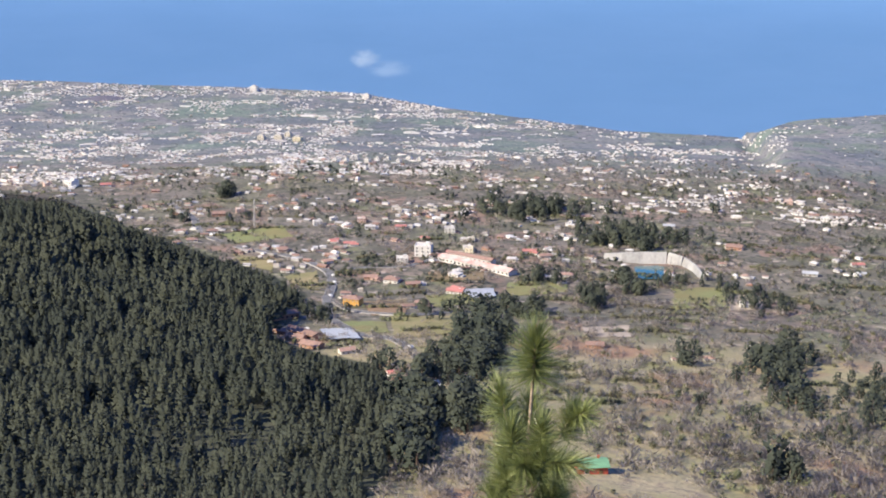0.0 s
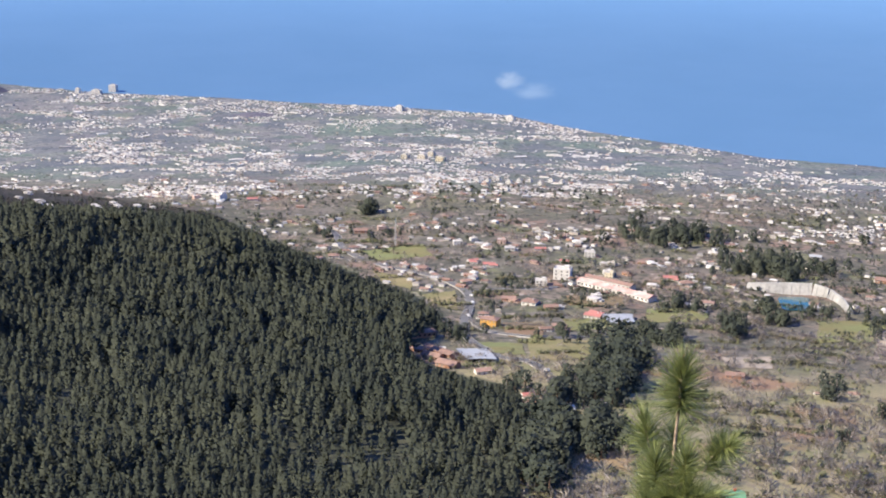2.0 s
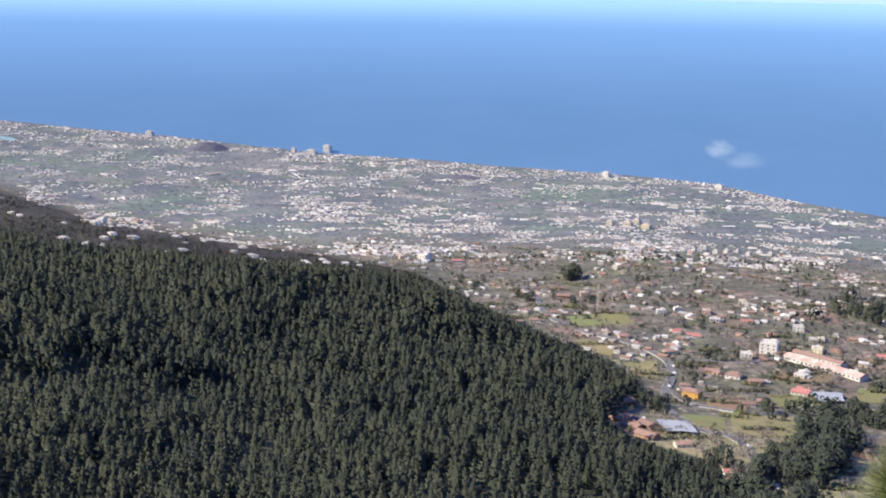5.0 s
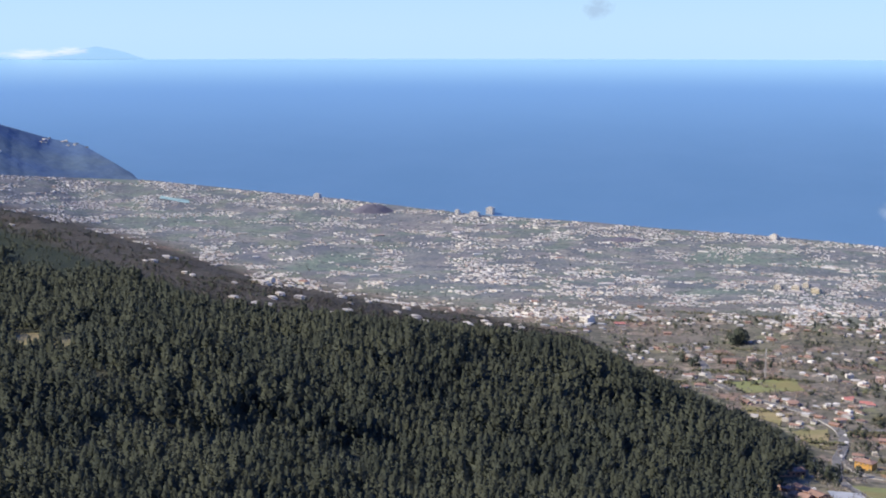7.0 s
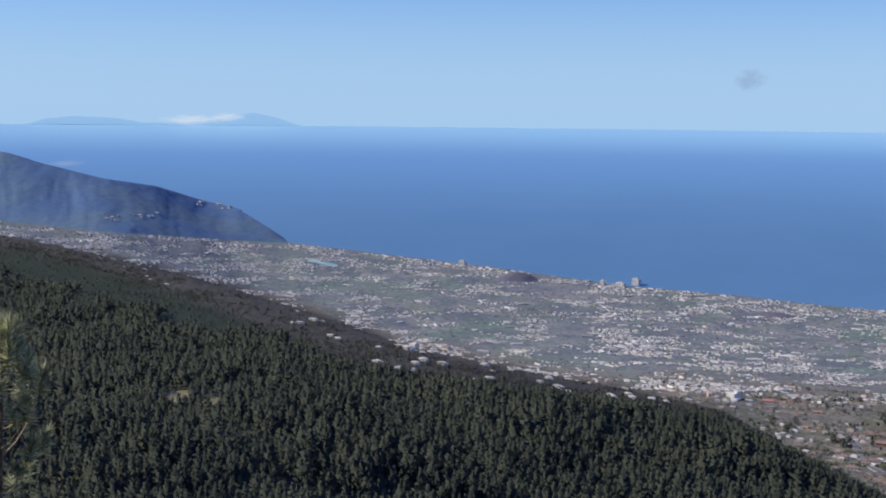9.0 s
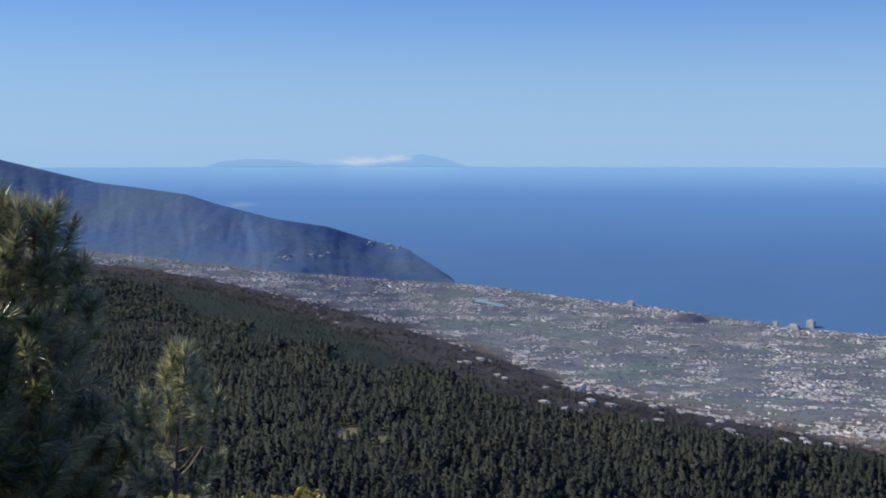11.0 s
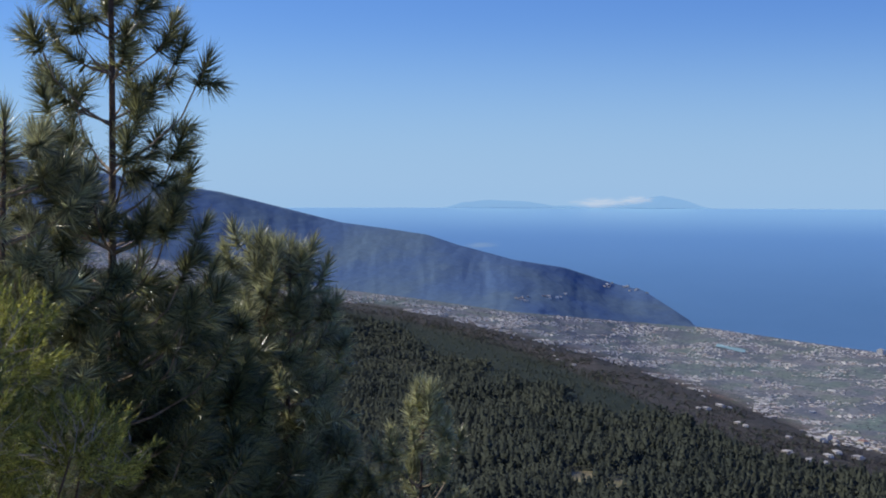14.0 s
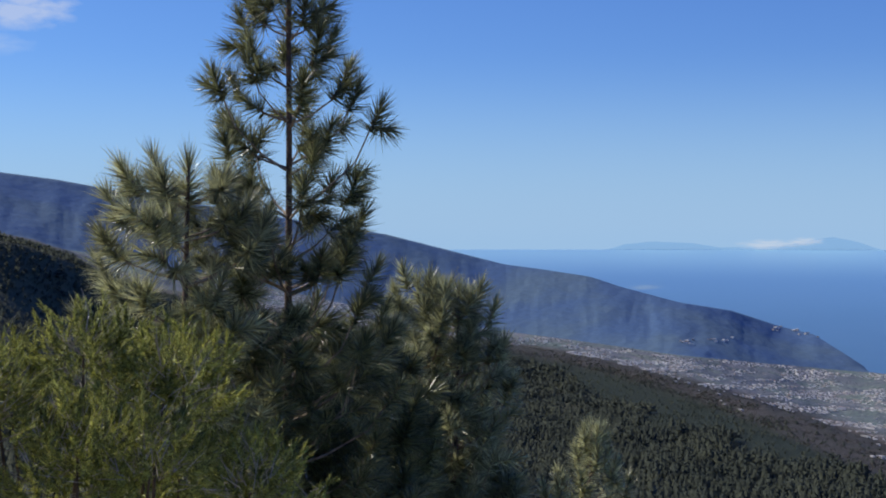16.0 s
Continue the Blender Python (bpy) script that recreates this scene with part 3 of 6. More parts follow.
def wooded(az, dip):
    """1 inside the pine wood."""
    if dip < -30 or az > 74:
        return 1.0 if az > 20 else 0.0
    top = np.interp(az, *WOOD_TOP)
    if dip > top:
        return 0.0
    if dip < -16.3 and az < np.interp(dip, *WOOD_EDGE) + 0.6 * noise.noise(Vector((dip * 1.7, az * 0.4, 2.0))):
        return 0.0
    return 1.0 if az > 2 else 0.0


def belt(az):
    """How far below its upper edge the wood gives way to low heath and scattered houses."""
    return float(np.interp(az, [14, 18, 24, 30, 36, 40, 44, 46, 48, 52, 66], [0.0, 0.35, 1.0, 1.6, 2.3, 2.6, 2.8, 2.0, 1.0, 0.5, 0.2]))


def scrub_belt(az):
    """The upper part of that belt, brown scrub and houses."""
    return float(np.interp(az, [14, 18, 24, 30, 36, 42, 48, 52, 60], [0.0, 0.35, 1.0, 1.4, 1.2, 0.6, 0.35, 0.2, 0.1]))


build_ground()


def build_sea():
    az = np.radians(np.arange(-60, 111, 1.0))
    r = np.concatenate([np.linspace(1900, 3400, 40), np.linspace(3450, 4960, 40)])
    v = np.stack([-np.sin(az)[:, None] * r, np.cos(az)[:, None] * r, np.broadcast_to(sea_rise(r), (len(az), len(r)))], 2).reshape(-1, 3)
    i, j = np.meshgrid(np.arange(len(az) - 1), np.arange(len(r) - 1), indexing="ij")
    k = i * len(r) + j
    f = np.stack([k, k + len(r), k + len(r) + 1, k + 1], 2).reshape(-1, 4)
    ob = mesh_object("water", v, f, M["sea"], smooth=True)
    return tagged(ob, "calm blue ocean reaching to a pale horizon", "sea", kind="structure")


sea_ob = build_sea()


def build_upper_slope():
    """The hillside goes on behind the eye, up and round."""
    az = np.radians(np.linspace(83, 320, 61))
    r = np.geomspace(0.021, 1600, 60)
    v, f = [], []
    for q, a in enumerate(az):
        up = math.sin(math.pi * q / (len(az) - 1))
        side = 83.0 if q < len(az) / 2 else -40.0
        w = ease(up, 0.0, 0.7)
        for rr in r:
            own = E - 1.65 + rr * (-0.30 * (1 - up) + 0.28 * up) + 0.02 * rr * noise.noise(Vector((q * 0.3, rr * 0.01, 1)))
            v.append((-rr * math.sin(a), rr * math.cos(a), own * w + height_at(side, rr) * (1 - w)))
    nr = len(r)
    for q in range(len(az) - 1):
        for k in range(nr - 1):
            f.append((q * nr + k, (q + 1) * nr + k, (q + 1) * nr + k + 1, q * nr + k + 1))
    ob = mesh_object("ground_upper_slope", v, f, M["ground"], smooth=True)
    return tagged(ob, "wooded hillside rising behind the viewpoint", "ground", kind="structure")


build_upper_slope()


# ---- trees of the wood ----
def clumped(n, seed, crown, base_frac, size, lift=0.6):
    """A crown of n small three-sided tufts that point outwards and up; crown(u) gives the radius at height u (0 to 1).
    Returns corners, faces and the way in which each corner takes the light."""
    rnd = random.Random(seed)
    v, f, nn = [], [], []
    bulge = [rnd.uniform(0.72, 1.18) for _ in range(7)]
    for i in range(n):
        u = base_frac + (1 - base_frac) * ((i + 0.5) / n) ** 0.92
        a = i * 2.39996 + rnd.uniform(-0.5, 0.5)
        rad = crown(u) * rnd.uniform(0.45, 1.0) * bulge[int(a * 1.1 + u * 5) % 7]
        out = Vector((math.cos(a), math.sin(a), 0))
        way = (out + Vector((rnd.uniform(-.5, .5), rnd.uniform(-.5, .5), lift + 1.1 * max(0.0, u - 0.6) + rnd.uniform(-.2, .5)))).normalized()
        c = Vector((out.x * rad, out.y * rad, u))
        w = size * rnd.uniform(0.7, 1.25) * (0.55 + 0.45 * min(1.0, crown(u) / crown(0.45)))
        s1 = way.orthogonal().normalized()
        s2 = way.cross(s1)
        k = len(v)
        v.append(tuple(c + way * w * 1.15))
        for q in range(3):
            b = 2.0944 * q + rnd.uniform(-0.4, 0.4)
            v.append(tuple(c - way * w * 0.35 + (s1 * math.cos(b) + s2 * math.sin(b)) * w * 0.8))
        f += [(k, k + 1, k + 2), (k, k + 2, k + 3), (k, k + 3, k + 1)]
        g = (out * 0.3 + way * 0.22 + Vector((rnd.uniform(-.3, .3), rnd.uniform(-.3, .3), 1.0 + 0.6 * (u - 0.5)))).normalized()
        nn += [tuple((g + way * 0.3).normalized())] + [tuple((g - Vector((0, 0, 0.25))).normalized())] * 3
    return np.array(v), f, np.array(nn)


def pine_shape(u):
    return 0.26 * max(0.045, 1 - (max(0.0, u - 0.22) / 0.8) ** 1.2) * (0.75 + 0.25 * min(1.0, u / 0.22))


def dome_shape(u):
    return 0.46 * math.sqrt(max(0.02, 1 - ((u - 0.5) / 0.52) ** 2))


def oval_shape(u):
    return 0.34 * math.sqrt(max(0.03, 1 - ((u - 0.45) / 0.58) ** 2))


PINES_FULL = [clumped(58, s, pine_shape, 0.2, 0.072) for s in range(6)]
PINES_MID = [clumped(22, 10 + s, pine_shape, 0.28, 0.115) for s in range(5)]
PINES_FAR = [clumped(12, 20 + s, pine_shape, 0.34, 0.16) for s in range(4)]
PINES_TINY = [clumped(6, 80 + s, pine_shape, 0.4, 0.21) for s in range(4)]
OVALS = [clumped(62, 70 + s, oval_shape, 0.08, 0.1, 0.4) for s in range(4)]
DOMES = [clumped(84, 30 + s, dome_shape, 0.08, 0.105, 0.4) for s in range(4)]
DOMES_FAR = [clumped(12, 40 + s, dome_shape, 0.15, 0.25, 0.4) for s in range(4)]
DOMES_TINY = [clumped(6, 60 + s, dome_shape, 0.25, 0.36, 0.4) for s in range(3)]


def bare_shape(seed, n=62):
    """A leafless crown: many short thin twigs that fill a low uneven dome."""
    rnd = random.Random(seed)
    v, f, nn = [], [], []
    for i in range(n):
        a = rnd.uniform(0, 2 * math.pi)
        t = math.acos(rnd.uniform(-0.1, 1.0))
        q = rnd.uniform(0.3, 1.0) ** 0.5 * (0.8 + 0.5 * noise.noise(Vector((math.cos(a) * 1.5, math.sin(a) * 1.5, seed + t))))
        out = Vector((math.cos(a) * math.sin(t), math.sin(a) * math.sin(t), math.cos(t)))
        p0 = Vector((out.x * 0.6 * q, out.y * 0.6 * q, 0.15 + out.z * 0.75 * q))
        d = (out + Vector((rnd.uniform(-.7, .7), rnd.uniform(-.7, .7), rnd.uniform(-0.1, .9)))).normalized()
        l = rnd.uniform(0.12, 0.27)
        side = d.cross(Vector((rnd.uniform(-1, 1), rnd.uniform(-1, 1), rnd.uniform(-1, 1)))).normalized() * rnd.uniform(0.02, 0.042)
        v += [tuple(p0 - d * l - side * 0.6), tuple(p0 - d * l * 0.2 + side), tuple(p0 + d * l)]
        f.append((3 * i, 3 * i + 1, 3 * i + 2))
        nn += [tuple((out + d * 0.4 + Vector((rnd.uniform(-.3, .3), rnd.uniform(-.3, .3), 0.2))).normalized())] * 3
    return np.array(v), f, np.array(nn)


BARE = [bare_shape(s, 46) for s in range(5)]
BARE_FAR = [bare_shape(50 + s, 22) for s in range(3)]


def round_normals(ob, normals):
    """Leaf clumps take the light like the whole crown they belong to."""
    me = ob.data
    me.polygons.foreach_set("use_smooth", [True] * len(me.polygons))
    n = normals / np.maximum(np.linalg.norm(normals, axis=1), 1e-6)[:, None]
    me.normals_split_custom_set_from_vertices(n.tolist())


def scatter_mesh(name, shapes, places, mat, label, category, squash=1.0):
    """One joined mesh of many small plants: places are (x, y, z, height)."""
    rnd = random.Random(len(places) + len(name))
    vs, fs, ns, k = [], [], [], 0
    for x, y, z, h in places:
        sv, sf, sn = shapes[rnd.randrange(len(shapes))]
        a = rnd.uniform(0, 6.28)
        c, s = math.cos(a), math.sin(a)
        wd = h * rnd.uniform(0.85, 1.2) * squash
        p, q = np.empty_like(sv), np.empty_like(sn)
        p[:, 0] = (sv[:, 0] * c - sv[:, 1] * s) * wd + x + (sv[:, 2] * h * rnd.uniform(-0.04, 0.04))
        p[:, 1] = (sv[:, 0] * s + sv[:, 1] * c) * wd + y
        p[:, 2] = sv[:, 2] * h + z - 0.03 * h
        q[:, 0], q[:, 1], q[:, 2] = sn[:, 0] * c - sn[:, 1] * s, sn[:, 0] * s + sn[:, 1] * c, sn[:, 2]
        vs.append(p)
        ns.append(q)
        fs.append(np.array(sf) + k)
        k += len(sv)
    ob = mesh_object(name, np.concatenate(vs), np.concatenate(fs), mat)
    round_normals(ob, np.concatenate(ns))
    return tagged(ob, label, category, kind="stuff")


def polar(az, r):
    return (-r * math.sin(radians(az)), r * math.cos(radians(az)), height_at(az, r))


def dip_of(az, r, z):
    return math.degrees(math.atan2(z - E, r))


# small openings in the wood: bearing, dip, half widths
CLEARINGS = [(39.9, -12.6, 0.85, 0.5), (38.2, -12.85, 0.7, 0.42), (31.8, -13.35, 0.35, 0.22)]


def plant_wood():
    """Pines over the whole slope, thinner in a few clearings; the nearest are things of their own."""
    rnd = random.Random(7)
    near, full, mid, far, tiny, heath, brown = [], [], [], [], [], [], []
    r = 300.0
    while r < 2500:
        base = float(np.interp(r, [300, 640, 1050, 2500], [7.9, 8.2, 9.0, 11.0]))
        az = -2 + rnd.random()
        while az < 74:
            small = 1 - 0.5 * ease(az, 14, 38)
            step = base * small
            daz = math.degrees(step / r)
            a = az + rnd.uniform(-0.5, 0.5) * daz
            rr = r + rnd.uniform(-0.5, 0.5) * base * 0.66
            az += daz * (1.0 if az < 14 else 0.58 / small)
            x, y, z = polar(a, rr)
            d = dip_of(a, rr, z)
            if not wooded(a, d + 0.02) or d < -27:
                continue
            if any(((a - ca) / wa) ** 2 + ((d - cd) / wd) ** 2 < 1 for ca, cd, wa, wd in CLEARINGS):
                continue
            gap = lump(x, y, 1 / 70.0, 2)
            edge = np.interp(a, *WOOD_TOP) - d
            rag = 1 + 0.4 * lump(x, y + 900, 1 / 160.0, 3)
            if edge < belt(a) * rag:
                if edge > scrub_belt(a) * rag and rnd.random() < 0.16 + 0.5 * (lump(x * 0.5, y * 1.6, 1 / 60.0, 2) > 0.3):
                    tiny.append((x, y, z, rnd.uniform(2.5, 5.5)))
                continue
            h = (17.0 + 7.0 * lump(x + 300, y, 1 / 90.0, 2) + 4.0 * lump(x, y + 500, 1 / 34.0, 2)) * rnd.uniform(0.55, 1.3) * (1 - (0.18 + 0.18 * ease(rr, 560, 900)) * ease(a, 14, 38))
            if a > 62:
                h *= 0.6
            if rnd.random() < 0.06:
                h *= 1.3
            if gap > 0.25:
                h *= 0.72
                if rnd.random() < 0.3:
                    continue
            room = radians(0.2)
            while room < 0.03 and wooded(a, d + math.degrees(room)) and edge - math.degrees(room) > 0.6 * scrub_belt(a):
                room += radians(0.1)
            if a < 40 and h > room * rr:
                h = room * rr * rnd.uniform(0.75, 1.2)
                if h < 3.5:
                    continue
            if a > 52 and d < -11.8 or a > 47 and d < -16 or a > 41 and d < -19.5:
                if rnd.random() < 0.3:
                    tiny.append((x, y, z, h * 1.2))
                continue
            size = math.degrees(h / rr)
            if rr < 372 and a < 30 or rr < 408 and a >= 30:
                near.append((x, y, z, h))
            else:
                (full if size > 1.75 else mid if size > 0.95 else far if size > 0.5 else tiny).append((x, y, z, h))
        r += base * 0.6
    rnd.shuffle(near)
    full += near[290:]
    near = near[:290]
    scatter_mesh("pine_wood", PINES_FULL, full, M["pine_far"], "dense dark green pine wood on the slope below", "pine forest")
    scatter_mesh("pine_wood_upper", PINES_MID, mid, M["pine_far"], "dense dark green pine wood further down the slope", "pine forest", 0.88)
    scatter_mesh("pine_wood_far", PINES_FAR, far, M["pine_far"], "far dark green pine wood up the slope", "pine forest", 0.95)
    scatter_mesh("pine_wood_edge", PINES_TINY, tiny, M["pine_far"], "low dark green young pines and heath beyond the wood", "pine forest", 1.35)
    while len(brown) < 5200:
        a = rnd.uniform(15.5, 50)
        u = rnd.random()
        x, y, z = spot(a, float(np.interp(a, *WOOD_TOP)) - u * scrub_belt(a) * 1.15)
        if rnd.random() > 0.62 + 0.9 * lump(x, y, 1 / 60.0, 3):
            continue
        if rnd.random() < 0.14:
            heath.append((x, y, z, rnd.uniform(1.2, 3.2)))
        else:
            brown.append((x, y, z, rnd.uniform(1.6, 4.0)))
    scatter_mesh("low_heath", DOMES_FAR, heath, M["broadleaf"], "dark evergreen bushes among the scrub and houses", "bushes", 1.4)
    scatter_mesh("brown_scrub", BARE_FAR, brown, M["brown_twigs"], "brown leafless scrub at the wood's upper edge", "scrub", 1.4)
    trunk = tube([(0, 0, -0.06), (0.01, 0, 0.4), (0, 0, 0.9)], [0.02, 0.015, 0.004], 5)
    protos = []
    for sv, sf, sn in PINES_FULL:
        t = thing("pine_tree", (0, 0, 0), "tall dark green pine standing in the dense wood", "pine tree", "pines of the wood")
        part("trunk", trunk, M["pine_bark"], t, "brown bark trunk")
        round_normals(part("crown", (sv, sf), M["pine_far"], t), sn)
        protos.append(t)
    for i, (x, y, z, h) in enumerate(near):
        p = protos[i % 6]
        m = pose(x, y, z - 0.03 * h, 0, 0, rnd.uniform(0, 360)) @ Matrix.Diagonal((h * rnd.uniform(0.85, 1.15), h, h, 1))
        if i < 6:
            p.matrix_basis = m
        else:
            copy = copy_thing(p, Matrix())
            copy.matrix_basis = m


plant_wood()

# stands of evergreen trees in gullies and between the plots: bearing, dip, half widths, number, height
STANDS = [(-3.4, -17.9, 1.4, 0.35, 26, 12), (-2.2, -18.9, 1.0, 0.7, 45, 15), (-1.4, -19.9, 1.1, 0.7, 50, 15), (0.2, -20.6, 1.2, 0.7, 18, 12), (0.9, -21.9, 1.2, 0.9, 36, 13),
          (-0.7, -22.4, 1.0, 0.9, 40, 13), (1.2, -23.6, 0.9, 1.0, 40, 14), (2.6, -20.6, 1.0, 0.4, 8, 10), (-3.9, -13.55, 2.0, 0.4, 75, 13), (-8.3, -14.6, 1.9, 0.4, 85, 13),
          (-6.93, -17.3, 0.7, 0.35, 18, 12), (-8.1, -16.35, 0.55, 0.25, 10, 13)]
STANDS_TWO = [(-8.6, -16.9, 0.5, 0.2, 8, 11), (-10.2, -16.3, 0.8, 0.2, 10, 9), (-4.25, -16.45, 0.5, 0.2, 7, 12), (-5.26, -16.6, 0.15, 0.1, 3, 12), (-11.17, -19.5, 0.6, 0.35, 9, 9),
              (-15.2, -19.6, 1.2, 0.9, 42, 13), (-16.3, -20.8, 0.7, 0.5, 14, 11), (-14.1, -16.9, 1.4, 0.35, 20, 9), (-15.45, -24.1, 0.25, 0.15, 4, 14), (-16.2, -24.0, 0.25, 0.15, 4, 14)]
STANDS_THREE = [(-18.9, -20.6, 1.6, 1.2, 45, 8), (-17.5, -22.3, 1.4, 1.0, 22, 5), (-11.74, -13.1, 0.3, 0.15, 4, 11), (9.35, -12.75, 0.42, 0.2, 12, 14), (0.3, -18.0, 1.2, 0.35, 9, 9),
                (5.5, -18.0, 0.9, 0.35, 12, 10), (11.5, -13.6, 2.2, 0.5, 14, 8), (-12.3, -16.4, 1.0, 0.3, 8, 8), (-14.3, -21.8, 0.9, 0.5, 9, 6), (-11.5, -21.3, 0.8, 0.5, 9, 6)]


def plant_stands():
    rnd = random.Random(11)
    spots = []
    for az, dip, wa, wd, n, h in STANDS + STANDS_TWO + STANDS_THREE:
        for _ in range(n):
            a, d = az + rnd.gauss(0, 0.55) * wa, dip + rnd.gauss(0, 0.55) * wd
            p = spot(a, d)
            spots.append((p.length, p, h * rnd.uniform(0.6, 1.1)))
    spots.sort(key=lambda s: s[0])
    trunk = tube([(0, 0, -0.08), (0.02, 0, 0.25), (0, 0.02, 0.6)], [0.05, 0.035, 0.015], 5)
    protos = []
    for sv, sf, sn in (OVALS[0], DOMES[0], OVALS[1], DOMES[1]):
        t = thing("evergreen_tree", (0, 0, 0), "dark evergreen tree with a dense rounded crown", "tree", "evergreen trees among the plots")
        part("trunk", trunk, M["pine_bark"], t, "grey-brown trunk")
        round_normals(part("crown", (sv, sf), M["broadleaf"], t), sn)
        protos.append(t)
    rest = [(p.x, p.y, p.z, h) for _, p, h in spots[260:]]
    scatter_mesh("evergreen_stand", OVALS, rest, M["broadleaf"], "dark evergreen trees in far stands", "trees", 1.1)
    for i, (_, p, h) in enumerate(spots[:260]):
        m = pose(p.x, p.y, p.z - 0.03 * h, 0, 0, rnd.uniform(0, 360)) @ Matrix.Diagonal((h * rnd.uniform(0.95, 1.3), h * rnd.uniform(0.95, 1.3), h * rnd.uniform(0.9, 1.15), 1)) if i % 2 == 0 else pose(p.x, p.y, p.z - 0.03 * h, 0, 0, rnd.uniform(0, 360)) @ Matrix.Diagonal((h * rnd.uniform(0.6, 0.9), h * rnd.uniform(0.6, 0.9), h * 0.85, 1))
        t = protos[i % 4] if i < 4 else copy_thing(protos[i % 4], Matrix())
        t.matrix_basis = m


def plant_scrub():
    """Leafless fruit trees and low scrub over the open slope."""
    rnd = random.Random(23)
    bare, low, singles = [], [], []
    for _ in range(15500):
        a, d = rnd.uniform(-21, 19), -26.5 + 15.5 * rnd.random() ** 0.95
        if wooded(a, d):
            continue
        p = spot(a, d)
        dens = 0.5 + 0.9 * lump(p.x, p.y, 1 / 70.0, 3) + 0.15 * ease(d, -17, -14)
        village = ease(d, -19.5, -17.5) * ease(a, -7, 0)
        if rnd.random() > dens * (1 - 0.4 * village):
            continue
        if rnd.random() < 0.7:
            bare.append((p.x, p.y, p.z, rnd.uniform(2.4, 6.2) * (1.25 if rnd.random() < 0.2 else 1.0)))
        else:
            low.append((p.x, p.y, p.z, rnd.uniform(1.0, 3.0)))
    # hedges along the terraces
    for _ in range(300):
        a, d = rnd.uniform(-20, 17), -24 + 12.5 * rnd.random() ** 0.7
        n_ = rnd.randint(8, 26)
        slope = rnd.uniform(-0.10, 0.10)
        green = rnd.random() < 0.6
        for k in range(n_):
            aa = a + k * 0.11
            dd = d + slope * k * 0.11 + rnd.uniform(-0.02, 0.02)
            if wooded(aa, dd):
                continue
            p = spot(aa, dd)
            (low if green else bare).append((p.x, p.y, p.z, rnd.uniform(1.2, 3.2)))
    bare.sort(key=lambda q: q[0] ** 2 + q[1] ** 2)
    trunk = tube([(0, 0, -0.08), (0.02, 0.01, 0.2), (0.0, 0.0, 0.42)], [0.035, 0.025, 0.012], 5)
    protos = []
    for sv, sf, sn in BARE:
        t = thing("bare_tree", (0, 0, 0), "leafless grey-brown tree on the dry grassy slope", "bare tree", "leafless trees on the slope")
        part("trunk", trunk, M["bare_twigs"], t)
        round_normals(part("crown", (sv, sf), M["bare_twigs"], t, "thin grey twigs"), sn)
        protos.append(t)
    for i, (x, y, z, h) in enumerate(bare[:200]):
        t = protos[i % 5] if i < 5 else copy_thing(protos[i % 5], Matrix())
        t.matrix_basis = pose(x, y, z - 0.1, 0, 0, rnd.uniform(0, 360)) @ Matrix.Diagonal((h * 1.35, h * 1.35, h * 0.8, 1))
    scatter_mesh("bare_scrub", BARE, bare[200:], M["bare_twigs"], "leafless grey scrub and fruit trees among the plots", "bare scrub", 1.35)
    scatter_mesh("green_scrub", DOMES_FAR, low, M["scrub_leaf"], "olive green bushes dotted over the open slope", "bushes", 1.3)
    # dark trees and hedges between the far houses
    hedge = []
    for _ in range(7000):
        a = rnd.uniform(-20, 52)
        top = np.interp(a, *WOOD_TOP)
        shore = np.interp(a, *COAST) if a < 34.9 else np.interp(a, *RIDGE_FOOT)
        lo = max(top, -13.2)
        if lo > shore - 0.05:
            continue
        d = lo + (shore - 0.05 - lo) * rnd.random()
        p = spot(a, d)
        if rnd.random() > 0.45 + 0.9 * lump(p.x, p.y + 77, 1 / 120.0, 3):
            continue
        hedge.append((p.x, p.y, p.z, rnd.uniform(0.9, 2.3)))
    copse = []
    for _ in range(11000):
        a, d = rnd.uniform(-20, 19), rnd.uniform(-17.2, -11.6)
        if wooded(a, d - 0.1):
            continue
        p = spot(a, d)
        if rnd.random() > 0.10 + 1.9 * lump(p.x, p.y + 300, 1 / 48.0, 3):
            continue
        copse.append((p.x, p.y, p.z, rnd.uniform(1.0, 3.0) * rnd.choice((0.8, 1.0, 1.5))))
    scatter_mesh("village_trees", DOMES_FAR, copse, M["broadleaf"], "dark green trees and hedges between the village houses", "trees", 1.1)
    scatter_mesh("valley_trees", DOMES_TINY, hedge, M["hazed_valley_leaf"], "small dark trees and hedges between the valley houses", "trees", 1.3)


plant_stands()
plant_scrub()


